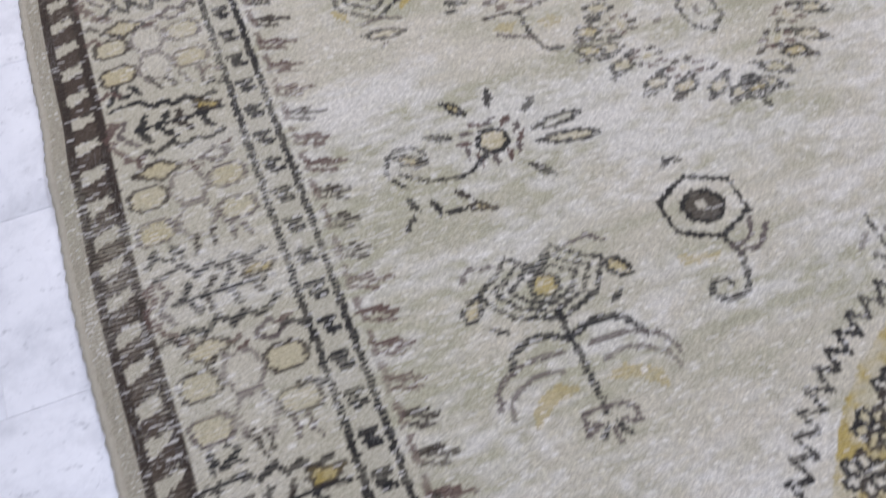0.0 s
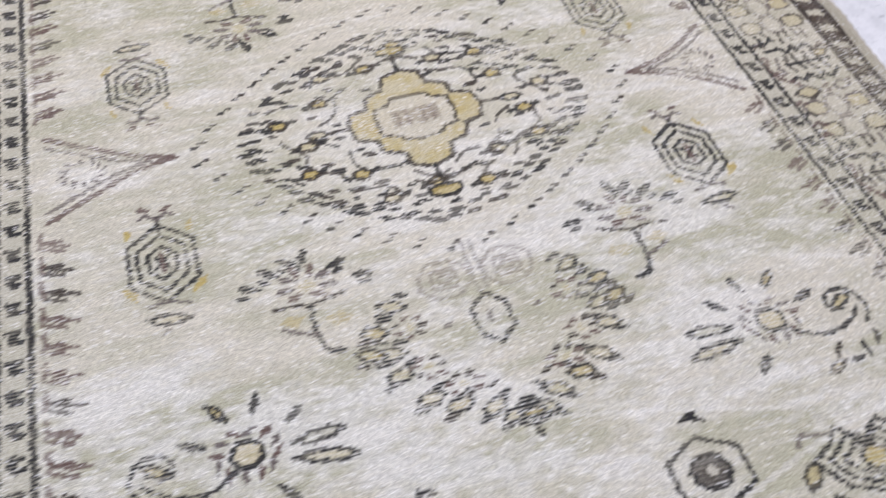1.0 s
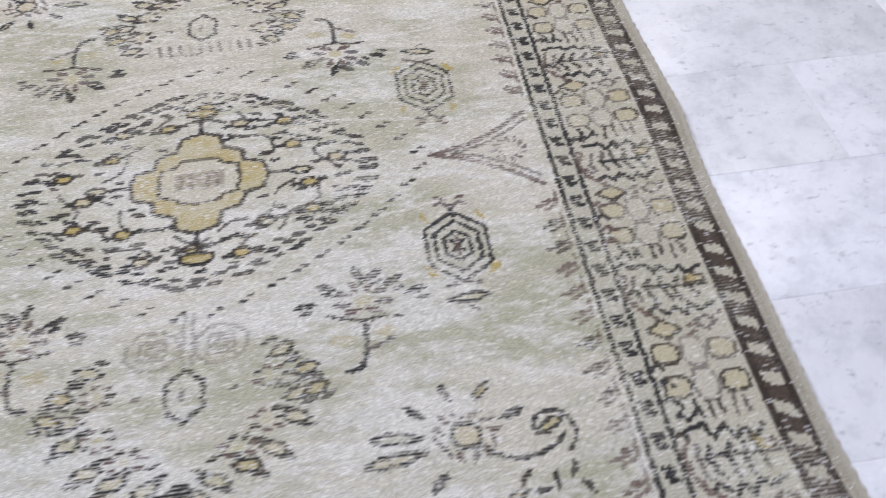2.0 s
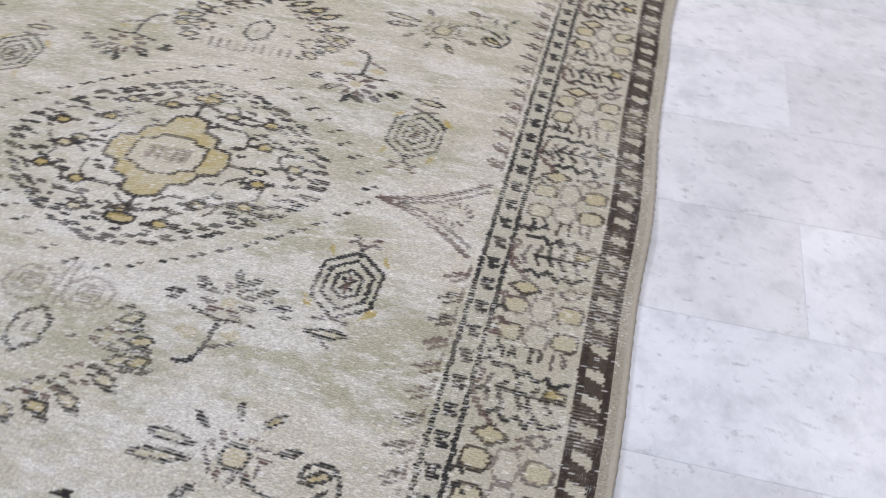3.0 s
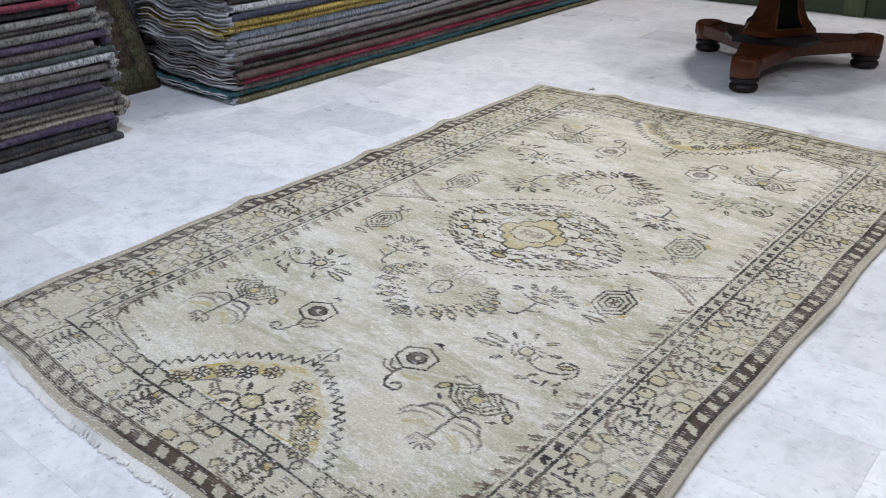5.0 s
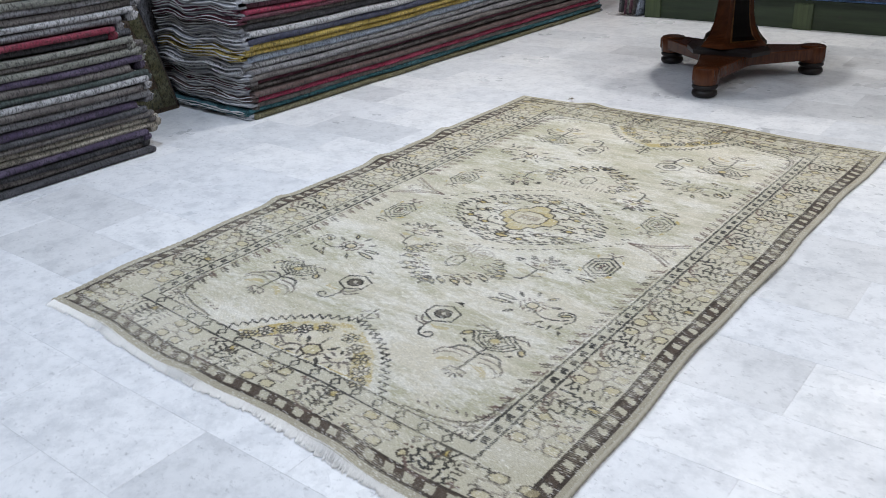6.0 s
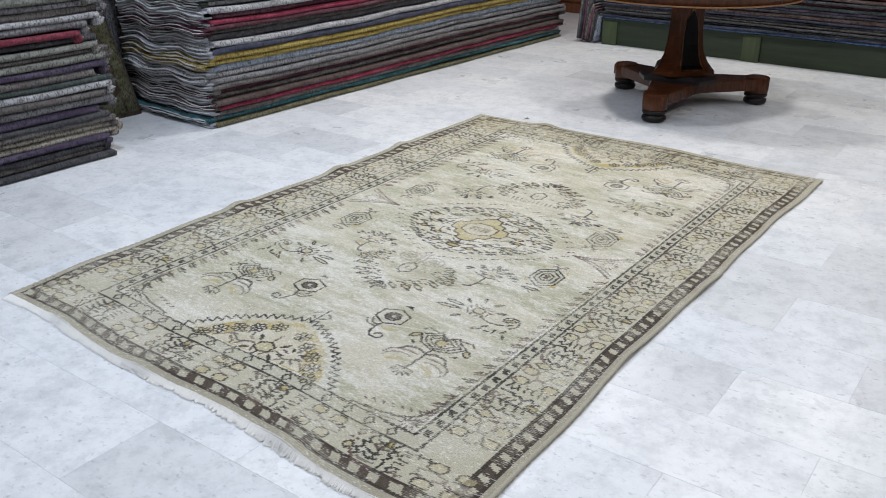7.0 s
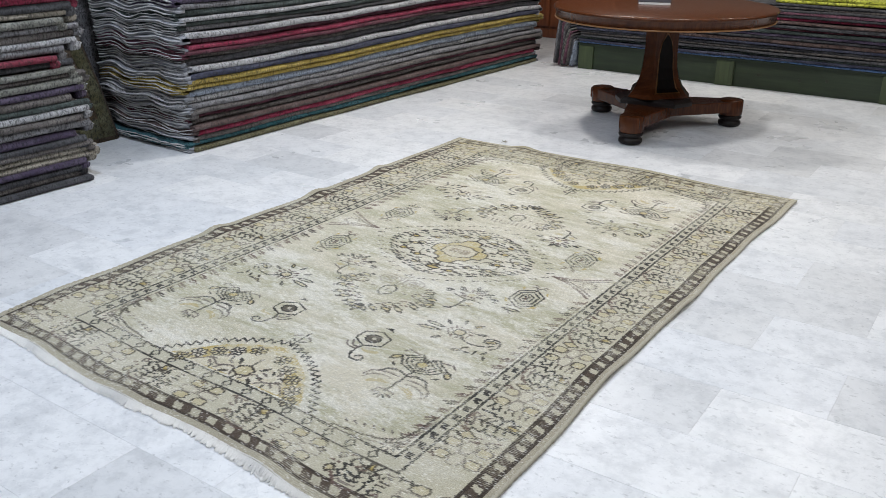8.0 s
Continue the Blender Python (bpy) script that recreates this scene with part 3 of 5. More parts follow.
def medallion():
    r = random.Random(11)
    p = Place(0.004, -0.010)

    def on(a, q):
        rad = rounded_diamond(a, 1.6) * q
        return 0.335 * rad * math.cos(a), 0.262 * rad * math.sin(a)

    p.area([on(2 * math.pi * k / 40, 0.97) for k in range(40)], CREAM * 1.05, 0.45, True)
    # the rim: a dense double chain of short flat leaves
    for ring, count, long_ in ((1.0, 62, 0.036), (0.935, 54, 0.034), (0.87, 30, 0.028)):
        for k in range(count):
            a = 2 * math.pi * (k + r.uniform(0.25, 0.75)) / count
            u, v = on(a, ring + r.uniform(-0.016, 0.016))
            tilt = -0.35 if u * v > 0 else 0.35
            p.leaf(u, v, long_ * r.uniform(0.75, 1.15), tilt * r.uniform(0.2, 1.0), INK if r.random() < 0.78 else BROWN, None, 0.40)
    # lobed vines round the star
    for level, lobes, depth, w in ((0.56, 8, 0.050, 0.0085), (0.755, 14, 0.036, 0.0075)):
        pts = [on(2 * math.pi * k / 112, level + depth * math.cos(lobes * 2 * math.pi * k / 112)) for k in range(113)]
        for k in range(0, 112, 8):
            if r.random() < 0.82:
                p.line(pts[k:k + r.randint(5, 7) + 1], w * 0.85, INK if r.random() < 0.4 else BROWN, 0.8)
    # flowers with a yellow heart beside the vines
    for k in range(18):
        a = 2 * math.pi * (k + 0.4) / 18
        u, v = on(a, 0.66 if k % 2 else 0.82)
        p.area(ngon(u, v, 0.017, 0.012, 5, r.random()), OCHRE if k % 3 else STRAW, 0.9)
        p.line(ngon(u, v, 0.019, 0.013, 5, r.random()), 0.006, BROWN)
        p.leaf(u + 0.026, v + 0.006, 0.030, 0.2, INK, None, 0.44)
        p.leaf(u - 0.026, v - 0.006, 0.030, 0.2, INK, None, 0.44)
    for k in range(64):
        u, v = on(2 * math.pi * (k + r.random()) / 64, r.choice((0.47, 0.64, 0.69, 0.80, 0.83)))
        p.leaf(u, v, r.uniform(0.022, 0.038), r.uniform(-0.4, 0.4), INK if r.random() < 0.66 else BROWN, None, 0.38)
    # quatrefoil star
    quart = [(0.132, 0.0), (0.124, 0.034), (0.088, 0.044), (0.082, 0.074), (0.046, 0.086), (0.038, 0.122), (0.0, 0.134)]
    star = quart + [(-u, v) for u, v in quart[-2::-1]]
    star = star + [(u, -v) for u, v in star[-2:0:-1]]
    p.area(star, CREAM, 0.95)
    p.area(star, STRAW, 0.85)
    p.area([(u * 0.96, v * 0.96) for u, v in star], OCHRE, 0.62, True)
    p.line(star + star[:1], 0.0100, BROWN, 0.85)
    inner = [(0.078, 0.0), (0.074, 0.036), (0.046, 0.042), (0.036, 0.056), (0.0, 0.060)]
    inn = inner + [(-u, v) for u, v in inner[-2::-1]]
    inn = inn + [(u, -v) for u, v in inn[-2:0:-1]]
    p.area(inn, CREAM, 0.85)
    p.line(inn + inn[:1], 0.0080, BROWN, 0.8)
    p.area([(-0.048, -0.026), (0.048, -0.026), (0.048, 0.024), (-0.048, 0.024)], MADDER, 0.48, True)
    for u in (-0.034, -0.016, 0.016, 0.034):
        p.line([(u, -0.018), (u, 0.016)], 0.005, MADDER, 0.55)
    for k in (-1, 1):
        p.line([(0, k * 0.134), (0, k * 0.180)], 0.011, INK)
        p.area(ngon(0.0, k * 0.196, 0.032, 0.013, 6), OCHRE, 0.75)
        p.line(ngon(0.0, k * 0.196, 0.034, 0.015, 6), 0.006, INK)
        p.line([(-0.05, k * 0.160), (-0.02, k * 0.172), (0.02, k * 0.172), (0.05, k * 0.160)], 0.007, BROWN)
        p.line([(k * 0.132, 0), (k * 0.172, 0.0)], 0.009, BROWN)
        p.leaf(k * 0.195, 0, 0.045, 0, INK, STRAW, 0.5)
    # dotted diamond
    for k in range(44):
        a = 2 * math.pi * (k + 0.5) / 44
        rad = rounded_diamond(a, 1.35)
        u, v = 0.430 * rad * math.cos(a), 0.335 * rad * math.sin(a)
        p.leaf(u, v, 0.022, 0.2, INK, None, 0.46)
        p.leaf(u + 0.014, v + 0.011, 0.020, 0.2, BROWN, None, 0.44)


def spandrel(my, y0):
    p = Place(0.012, y0, 1, my)
    edge = [(0.0, 0.0), (0.08, -0.028), (0.16, -0.074), (0.222, -0.122), (0.275, -0.182), (0.315, -0.232), (0.348, -0.282)]
    band = [(u * 0.84, v * 0.84 - 0.030) for u, v in edge]
    hole = [(u * 0.56, v * 0.62 - 0.085) for u, v in edge]
    ring = band + [(-u, v) for u, v in band[::-1]]
    p.area(ring, STRAW, 0.45)
    p.area(ring, OCHRE, 0.95, True)
    p.area(hole + [(-u, v) for u, v in hole[::-1]], SILVER, 0.75, True)
    p.area(hole + [(-u, v) for u, v in hole[::-1]], CREAM, 0.35)
    for side in (-1, 1):
        run = curve(*edge, n=12)
        span = np.concatenate([[0], np.cumsum(np.hypot(*np.diff(run, axis=0).T))])
        count = int(span[-1] / 0.0155)
        zig = []
        for k in range(count + 1):
            d = span[-1] * k / count
            u, v = np.interp(d, span, run[:, 0]), np.interp(d, span, run[:, 1])
            u2, v2 = np.interp(d + 0.01, span, run[:, 0]), np.interp(d + 0.01, span, run[:, 1])
            u1, v1 = np.interp(d - 0.01, span, run[:, 0]), np.interp(d - 0.01, span, run[:, 1])
            l = math.hypot(u2 - u1, v2 - v1) + 1e-9
            off = 0.016 if k % 2 else -0.013
            zig.append((side * (u - (v2 - v1) / l * off), v + (u2 - u1) / l * off))
        p.line(zig, 0.0075, INK, 1.0)
        for k, (u, v) in enumerate([(0.06, -0.075), (0.125, -0.115), (0.185, -0.150), (0.235, -0.195), (0.270, -0.245)]):
            for j in range(6):
                a = j * 1.047 + 0.4 * k
                p.leaf(side * u * 0.90 + 0.017 * math.cos(a), v - 0.022 + 0.016 * math.sin(a), 0.026, a, INK if j % 3 else BROWN, SILVER if k % 2 else STRAW, 0.72)
            p.leaf(side * u * 0.90, v - 0.022, 0.016, 0, CREAM)
        for j in range(9):
            a = j * 0.7
            p.leaf(side * (0.11 + 0.035 * math.cos(a)), -0.21 + 0.040 * math.sin(a), 0.036, a, INK if j % 2 else FADED)
        p.line(curve((side * 0.02, -0.26), (side * 0.05, -0.215), (side * 0.10, -0.235), (side * 0.15, -0.215), (side * 0.20, -0.255)), 0.008, FADED)
    p.line([(0, -0.13), (0.0, -0.27)], 0.009, INK, 0.8)
    p.area(ngon(0, -0.215, 0.035, 0.030, 6), STRAW, 0.8)
    p.line(ngon(0, -0.215, 0.038, 0.032, 6), 0.010, BROWN)
    for side in (-1, 1):
        p.leaf(side * 0.055, -0.175, 0.05, 0.9 * side, INK)
        p.leaf(side * 0.06, -0.255, 0.05, -0.7 * side, INK)
    # finial
    p.line([(0, 0.0), (0.0, 0.075)], 0.009)
    for side in (-1, 1):
        p.leaf(side * 0.018, 0.030, 0.032, 0.7 * side, INK)
        p.leaf(side * 0.026, 0.058, 0.040, 2.4 if side > 0 else 0.7, FADED)
    p.leaf(0, 0.085, 0.03, 1.57, INK)


GUARD0, GUARD1, BAND0, BAND1 = 0.690, 0.756, 0.906, 0.958     # across
EG0, EG1, EB0, EB1 = 1.292, 1.350, 1.466, 1.518               # along


def field_edge():
    r = random.Random(5)
    for side in (-1, 1):
        y = -1.24
        while y < 1.25:
            if abs(y) > 0.12:
                x, d = side * 0.672, (1 if y > 0 else -1)
                c = MADDER if r.random() < 0.55 else BROWN
                stroke([(x + side * 0.004, y), (x - side * 0.016, y + d * 0.012), (x - side * r.uniform(0.028, 0.040), y + d * 0.016)], 0.0050, c, 0.9)
                stroke([(x, y + d * 0.016), (x - side * 0.022, y + d * 0.026)], 0.0046, c, 0.85)
                leaf(x - side * 0.014, y + d * 0.003, 0.024, -0.3 * side * d, c, None, 0.42)
                stroke([(x + side * 0.006, y - 0.014), (x + side * 0.006, y + 0.020)], 0.0046, MADDER, 0.7)
            y += 0.052
        # side brackets
        for my in (-1, 1):
            stroke(curve((side * 0.455, 0), (side * 0.53, my * 0.022), (side * 0.60, my * 0.060), (side * 0.665, my * 0.105)), 0.009, MADDER, 0.85)
            stroke(curve((side * 0.50, 0), (side * 0.56, my * 0.018), (side * 0.62, my * 0.052), (side * 0.665, my * 0.082)), 0.006, FADED, 0.8)
        for k in range(12):
            a = k * 0.524
            leaf(side * 0.615 + 0.03 * math.cos(a), 0.028 * math.sin(a), 0.024, a + 0.6, FADED)
        # corner brackets of the field
        for my in (-1, 1):
            pts = curve((side * 0.672, my * 1.09), (side * 0.668, my * 1.17), (side * 0.642, my * 1.232), (side * 0.57, my * 1.266), (side * 0.44, my * 1.284))
            stroke(pts, 0.006, BROWN, 0.9)
            stroke(pts + np.array((side * 0.012, my * 0.014)), 0.0045, FADED, 0.6)
            for k in range(9):
                a = k * 0.7
                leaf(side * 0.645 + 0.026 * math.cos(a), my * 1.265 + 0.02 * math.sin(a), 0.026, a, FADED if k % 2 else INK)
            for k in range(7):
                leaf(side * (0.46 + 0.03 * k), my * (1.245 - 0.006 * k), 0.026, 0.7 * my * side, FADED)


def frame_rect(x0, y0, width, colour, alpha=1.0):
    for d in (-1, 1):
        stroke([(d * x0, -y0), (d * x0, y0)], width, colour, alpha)
        stroke([(-x0, d * y0), (x0, d * y0)], max(0.0056, width * 0.5), colour, alpha)


def rosette(x, y, along, r):
    """Six cells: four yellowish squares at the corners, two pale hexagons in the middle."""
    def tr(pts):
        return [(x + u, y + v) if along else (x + v * 1.25, y + u * 0.80) for u, v in pts]
    for row in (-1, 1):
        v = row * 0.031
        hexa = [(-0.021, v), (-0.012, v - 0.028), (0.012, v - 0.028), (0.021, v), (0.012, v + 0.028), (-0.012, v + 0.028)]
        fill(tr(hexa), CREAM, 0.45)
        stroke(tr(hexa + hexa[:1]), 0.0026, FADED * 1.2, 0.75)
        for side in (-1, 1):
            u, w, h = side * 0.046, 0.0205, 0.0185
            cell = [(u - w, v - h * 0.6), (u - w * 0.6, v - h), (u + w * 0.6, v - h), (u + w, v - h * 0.6), (u + w, v + h * 0.6), (u + w * 0.6, v + h), (u - w * 0.6, v + h), (u - w, v + h * 0.6)]
            fill(tr(cell), STRAW if r.random() < 0.65 else 0.5 * (OCHRE + STRAW), 0.58)
            stroke(tr(cell + cell[:1]), 0.0030, BROWN if r.random() < 0.6 or not along else FADED, 0.9)


def diamond(x, y, w, h, ink, heart):
    pts = [(x - w, y), (x, y - h), (x + w, y), (x, y + h)]
    fill(pts, heart, 0.55)
    stroke(pts + pts[:1], 0.0040, ink, 0.95)


def comb_palmette(x, y, along, r):
    """The jagged leaf between two rosettes, with a row of forks on one side and two diamonds on the other."""
    def tr(pts):
        loose = [(u + r.uniform(-0.005, 0.005), v + r.uniform(-0.005, 0.005)) for u, v in pts]
        return [(x + v, y + u) if along else (x + u * 1.05, y + v * 0.90) for u, v in loose]
    # forks
    for v in (-0.052, -0.032):
        stroke(tr([(0.100, v), (0.086, v), (0.074, v - 0.010)]), 0.0040, INK, 0.95)
        stroke(tr([(0.086, v), (0.074, v + 0.009)]), 0.0040, INK, 0.95)
    for v in (-0.008, 0.010, 0.030, 0.050):
        stroke(tr([(0.102, v), (0.072, v + 0.002)]), 0.0036, BROWN if v < 0.02 else FADED, 0.9)
    # the leaf: stepped outline, ribs and a yellow lobe
    stroke(tr([(0.052, -0.060), (0.058, -0.030), (0.040, -0.018), (0.052, -0.002), (0.036, 0.010), (0.050, 0.026), (0.034, 0.040), (0.044, 0.060)]), 0.0058, INK, 1.0)
    stroke(tr([(-0.050, -0.048), (-0.036, -0.036), (-0.052, -0.020), (-0.036, -0.006), (-0.054, 0.010), (-0.038, 0.024), (-0.052, 0.040), (-0.036, 0.058)]), 0.0058, INK, 1.0)
    stroke(tr(curve((0.034, -0.066), (0.0, -0.074), (-0.036, -0.062), (-0.060, -0.040))), 0.0050, MADDER, 0.9)
    stroke(tr([(0.028, -0.050), (0.0, -0.058), (-0.026, -0.048)]), 0.0048, FADED, 0.9)
    for v in (-0.032, -0.010, 0.014, 0.038):
        stroke(tr([(0.026, v + 0.004), (0.004, v - 0.006), (-0.024, v + 0.006)]), 0.0056, INK if r.random() < 0.6 else BROWN, 0.95)
    stroke(tr([(0.006, -0.042), (0.002, 0.062)]), 0.0050, INK, 1.0)
    lobe = tr([(0.030, 0.034), (0.022, 0.064), (0.006, 0.056), (0.012, 0.032)])
    fill(lobe, OCHRE, 0.8)
    stroke(lobe + lobe[:1], 0.0036, BROWN, 0.9)
    # diamonds
    (ax, ay), (bx, by) = tr([(-0.082, -0.030), (-0.080, 0.040)])
    diamond(ax, ay, 0.028 if along else 0.016, 0.019, BROWN, 0.5 * (OCHRE + STRAW))
    diamond(bx, by, 0.018 if along else 0.012, 0.014, FADED, BORDER)
    for u, v in tr([(-0.078, 0.006), (-0.092, 0.010), (-0.066, 0.058)]):
        leaf(u, v, 0.020, 0.3, MADDER, None, 0.5)


def borders():
    r = random.Random(7)
    ax, ay = np.abs(S), np.abs(Q)
    outside = (ax > GUARD0) | (ay > EG0)
    lay(outside.astype(float), BORDER, 0.85)
    guard = ((ax > GUARD0) & (ax < GUARD1) & (ay < EG1)) | ((ay > EG0) & (ay < EG1) & (ax < GUARD1))
    lay(guard.astype(float), GUARD, 0.7)
    edge = (ax > BAND1) | (ay > EB1)
    lay(edge.astype(float), np.array((0.38, 0.35, 0.27)), 1.1)
    band = ((ax > BAND0) & (ax < BAND1) & (ay < EB1)) | ((ay > EB0) & (ay < EB1) & (ax < BAND1))
    lay(band.astype(float), BROWN * 1.9, 1.30)
    lay((Q > EG0).astype(float) * 0.45, np.array((0.40, 0.365, 0.235)))
    # two ink lines of the guard
    frame_rect(GUARD0 + 0.006, EG0 + 0.004, 0.0085, INK)
    frame_rect(GUARD1 - 0.006, EG1 - 0.004, 0.0085, INK)
    # dark barber-pole band
    frame_rect(BAND0 + 0.006, EB0 + 0.005, 0.0080, BROWN)
    frame_rect(BAND1 - 0.006, EB1 - 0.005, 0.0085, BROWN)
    y = -EB1
    while y < EB1:
        for side in (-1, 1):
            x0, x1 = side * (BAND0 + 0.011), side * (BAND1 - 0.011)
            k = r.uniform(-0.003, 0.003)
            fill([(x0, y + 0.015 + k), (x0, y + 0.038 + k), (x1, y + 0.023 + k), (x1, y + 0.000 + k)], BORDER * 0.98, 1.3)
            stroke([(x0, y + 0.036), ((x0 + x1) / 2, y + 0.030)], 0.0035, BROWN, 0.9)
        y += 0.054
    x = -BAND1
    while x < BAND1:
        for side in (-1, 1):
            y0, y1 = side * (EB0 + 0.011), side * (EB1 - 0.011)
            fill([(x, y0), (x + 0.036, y0), (x + 0.052, y1), (x + 0.016, y1)], BORDER * 0.90, 1.1)
        x += 0.072
    # latch hooks in the long guards, lozenges in the short ones
    gc, step = (GUARD0 + GUARD1) / 2, 0.0555
    y = -EG0 + 0.02
    while y < EG0:
        for side in (-1, 1):
            a = side * gc
            stroke([(a - 0.012, y + 0.010), (a + 0.010, y + 0.009), (a - 0.008, y - 0.002), (a + 0.012, y - 0.009)], 0.0075, INK, 1.0)
            stroke([(a + 0.012, y - 0.009), (a - 0.004, y - 0.010)], 0.0065, INK, 1.0)
        y += step
    x, ec = -GUARD0 + 0.03, (EG0 + EG1) / 2
    while x < GUARD0:
        for side in (-1, 1):
            diamond(x, side * ec, 0.016, 0.018, INK, GUARD)
        x += 0.086
    # main border
    mc, ec = (GUARD1 + BAND0) / 2, (EG1 + EB0) / 2
    for side, phase, step in ((-1, -0.572, 0.310), (1, -0.545, 0.318)):
        for k in range(-3, 7):
            y = phase + step * k
            if abs(y) < EG1 + 0.02:
                rosette(side * mc, y, True, r)
            if abs(y - step / 2) < EG1 - 0.03:
                comb_palmette(side * mc, y - step / 2, True, r)
        for k in range(-2, 3):
            rosette(k * 0.435, side * ec, False, r)
            comb_palmette((k - 0.5) * 0.435, side * ec, False, r)
        # short sprigs that fill the ground between the motifs
        x = -BAND0
        while x < BAND0:
            for v in (-0.046, -0.020, 0.020, 0.046):
                if r.random() < 0.12:
                    u, w = x + r.uniform(-0.01, 0.01), r.uniform(0.010, 0.020)
                    stroke([(u - w, side * ec + v), (u - w * 0.2, side * ec + v + 0.009), (u + w * 0.3, side * ec + v - 0.006), (u + w, side * ec + v + 0.004)], 0.0046, r.choice((INK, BROWN, MADDER)), 0.9)
            x += 0.030
        y = -EG1
        while y < EG1:
            for v in (-0.062, -0.066, 0.062):
                if r.random() < 0.14:
                    u, w = side * mc + v, r.uniform(0.008, 0.014)
                    stroke([(u - w, y), (u, y + 0.008), (u + w, y - 0.004)], 0.0044, r.choice((INK, BROWN, MADDER)), 0.9)
            y += 0.030


# pale crease lines, then short threads whose sheen is painted as light strokes
crease_sheen = random.Random(41)
for k in range(16):
    x, y, a = crease_sheen.uniform(-0.6, 0.6), crease_sheen.uniform(-1.2, 1.2), crease_sheen.uniform(-0.35, 0.35)
    l = crease_sheen.uniform(0.08, 0.28)
    stroke(curve((x, y), (x + l * math.cos(a), y + l * math.sin(a) + crease_sheen.uniform(-0.02, 0.02)), (x + 2 * l * math.cos(a), y + 2 * l * math.sin(a))), 0.005, SILVER * 1.05, 0.5)
for k in range(240):
    x, y, l = crease_sheen.uniform(-0.66, 0.6), crease_sheen.uniform(-1.25, 1.25), crease_sheen.uniform(0.03, 0.16)
    stroke([(x, y), (x + l, y + crease_sheen.uniform(-0.004, 0.004))], 0.0040, SILVER * 1.04, crease_sheen.uniform(0.12, 0.36))
borders()
field_edge()
medallion()
for my in (-1, 1):
    spandrel(-my if my > 0 else 1, -1.02) if my < 0 else spandrel(-1, 1.035)
    yy = (lambda v: v) if my < 0 else (lambda v: -v)
    for mx, shift in ((1, 0.0), (-1, 0.0)):
        flip = 1 if my < 0 else -1
        lozenge(Place(0.472 if mx > 0 else -0.503, -0.240 if my < 0 else 0.215, mx, flip, 0.94))
        hx = {(-1, 1): (0.209, -0.830), (-1, -1): (-0.190, -0.829), (1, 1): (0.219, 0.846), (1, -1): (-0.207, 0.868)}[(my, mx)]
        scroll_hexagon(Place(hx[0], hx[1], mx, flip))
        pomegranate_branch(Place(0.452 * mx, yy(-0.870) + (0.035 if my > 0 else 0), mx, flip))
        aster(Place(0.424 * mx, yy(-0.618) + (0.02 if my > 0 else 0), mx, flip))
        tulip_tree(Place(0.286 * mx + 0.004, yy(-0.338), mx, flip))
    bouquet(Place(-0.004, yy(-0.545), 1, flip), my > 0)

# single worn knots where the white cotton shows through, design and ground alike
bare = np.repeat(rng.random((NR, NC // 3 + 1)), 3, 1)[:, :NC] > 0.972 - 0.055 * thin
design[bare] = design[bare] * 0.4 + np.array((0.86, 0.845, 0.80)) * 0.6

# ---------------------------------------------------------------- the rug
def side_half(q, side):
    """Distance of the rug's long edge from its centre line."""
    if side < 0:
        return np.interp(q, [-1.56, -1.22, -0.80, 0.1, 0.7, 1.56], [1.005, 1.042, 1.045, 1.045, 1.052, 1.064])
    return np.interp(q, [-1.56, -1.04, -0.55, -0.1, 0.8, 1.56], [0.992, 0.982, 0.968, 0.970, 0.972, 0.992])


def rug_place(s, q):
    """From the design's own measure to the floor: the weaving is not quite square and lies a little askew."""
    s, q = np.asarray(s, float), np.asarray(q, float)
    marks = [0.0, 0.60, GUARD0, GUARD1, BAND0, BAND1, HALF]
    over = np.clip((np.abs(s) - GUARD0) / (HALF - GUARD0), 0, 1)
    west = np.interp(np.abs(s), marks, [0.0, 0.60, 0.712, 0.772, 0.962, 1.022, 1.045]) + over * (side_half(q, -1) - 1.045)
    east = np.interp(np.abs(s), marks, [0.0, 0.60, 0.684, 0.738, 0.898, 0.954, 0.972]) + over * (side_half(q, 1) - 0.972)
    p = np.where(s < 0, -west, east)
    ripple = 0.004 * np.sin(q * 5.1 + 1) + 0.003 * np.sin(q * 11.7)
    p = p + over * ripple
    far = np.clip((q - 1.3) / 0.26, 0, 1)
    y = q + far * 0.040 * np.clip(1 - np.abs(p + 0.2) / 1.3, 0, 1) + 0.004 * np.sin(p * 7)
    near = np.clip((-1.25 - q) / 0.3, 0, 1)
    y = y + near * 0.010 * np.sin(p * 6.0 + 0.6)
    x = p - 0.02 * q
    def hump(cx, cy, rx, ry, h):
        return h * np.exp(-((p - cx) / rx) ** 2 - ((q - cy) / ry) ** 2)
    z = 0.011 + 0.0012 * np.sin(p * 9 + q * 4) + 0.001 * np.sin(q * 13 - p * 5)
    z = z + hump(-1.09, 0.20, 0.10, 0.07, 0.022) + hump(-1.09, 0.72, 0.10, 0.06, 0.018) + hump(-1.08, -0.45, 0.12, 0.06, 0.018)
    z = z + hump(-0.20, -1.55, 0.09, 0.16, 0.012) + hump(-0.68, -1.56, 0.08, 0.12, 0.008) + hump(0.42, -1.56, 0.08, 0.10, 0.012)
    z = z + hump(1.02, -0.58, 0.10, 0.08, 0.007) + hump(1.02, 0.05, 0.08, 0.08, 0.010) + hump(0.75, -0.35, 0.05, 0.2, 0.006)
    z = z + hump(-0.6, 1.58, 0.07, 0.08, 0.018) + hump(0.2, 1.58, 0.3, 0.06, 0.008)
    return x, y, z


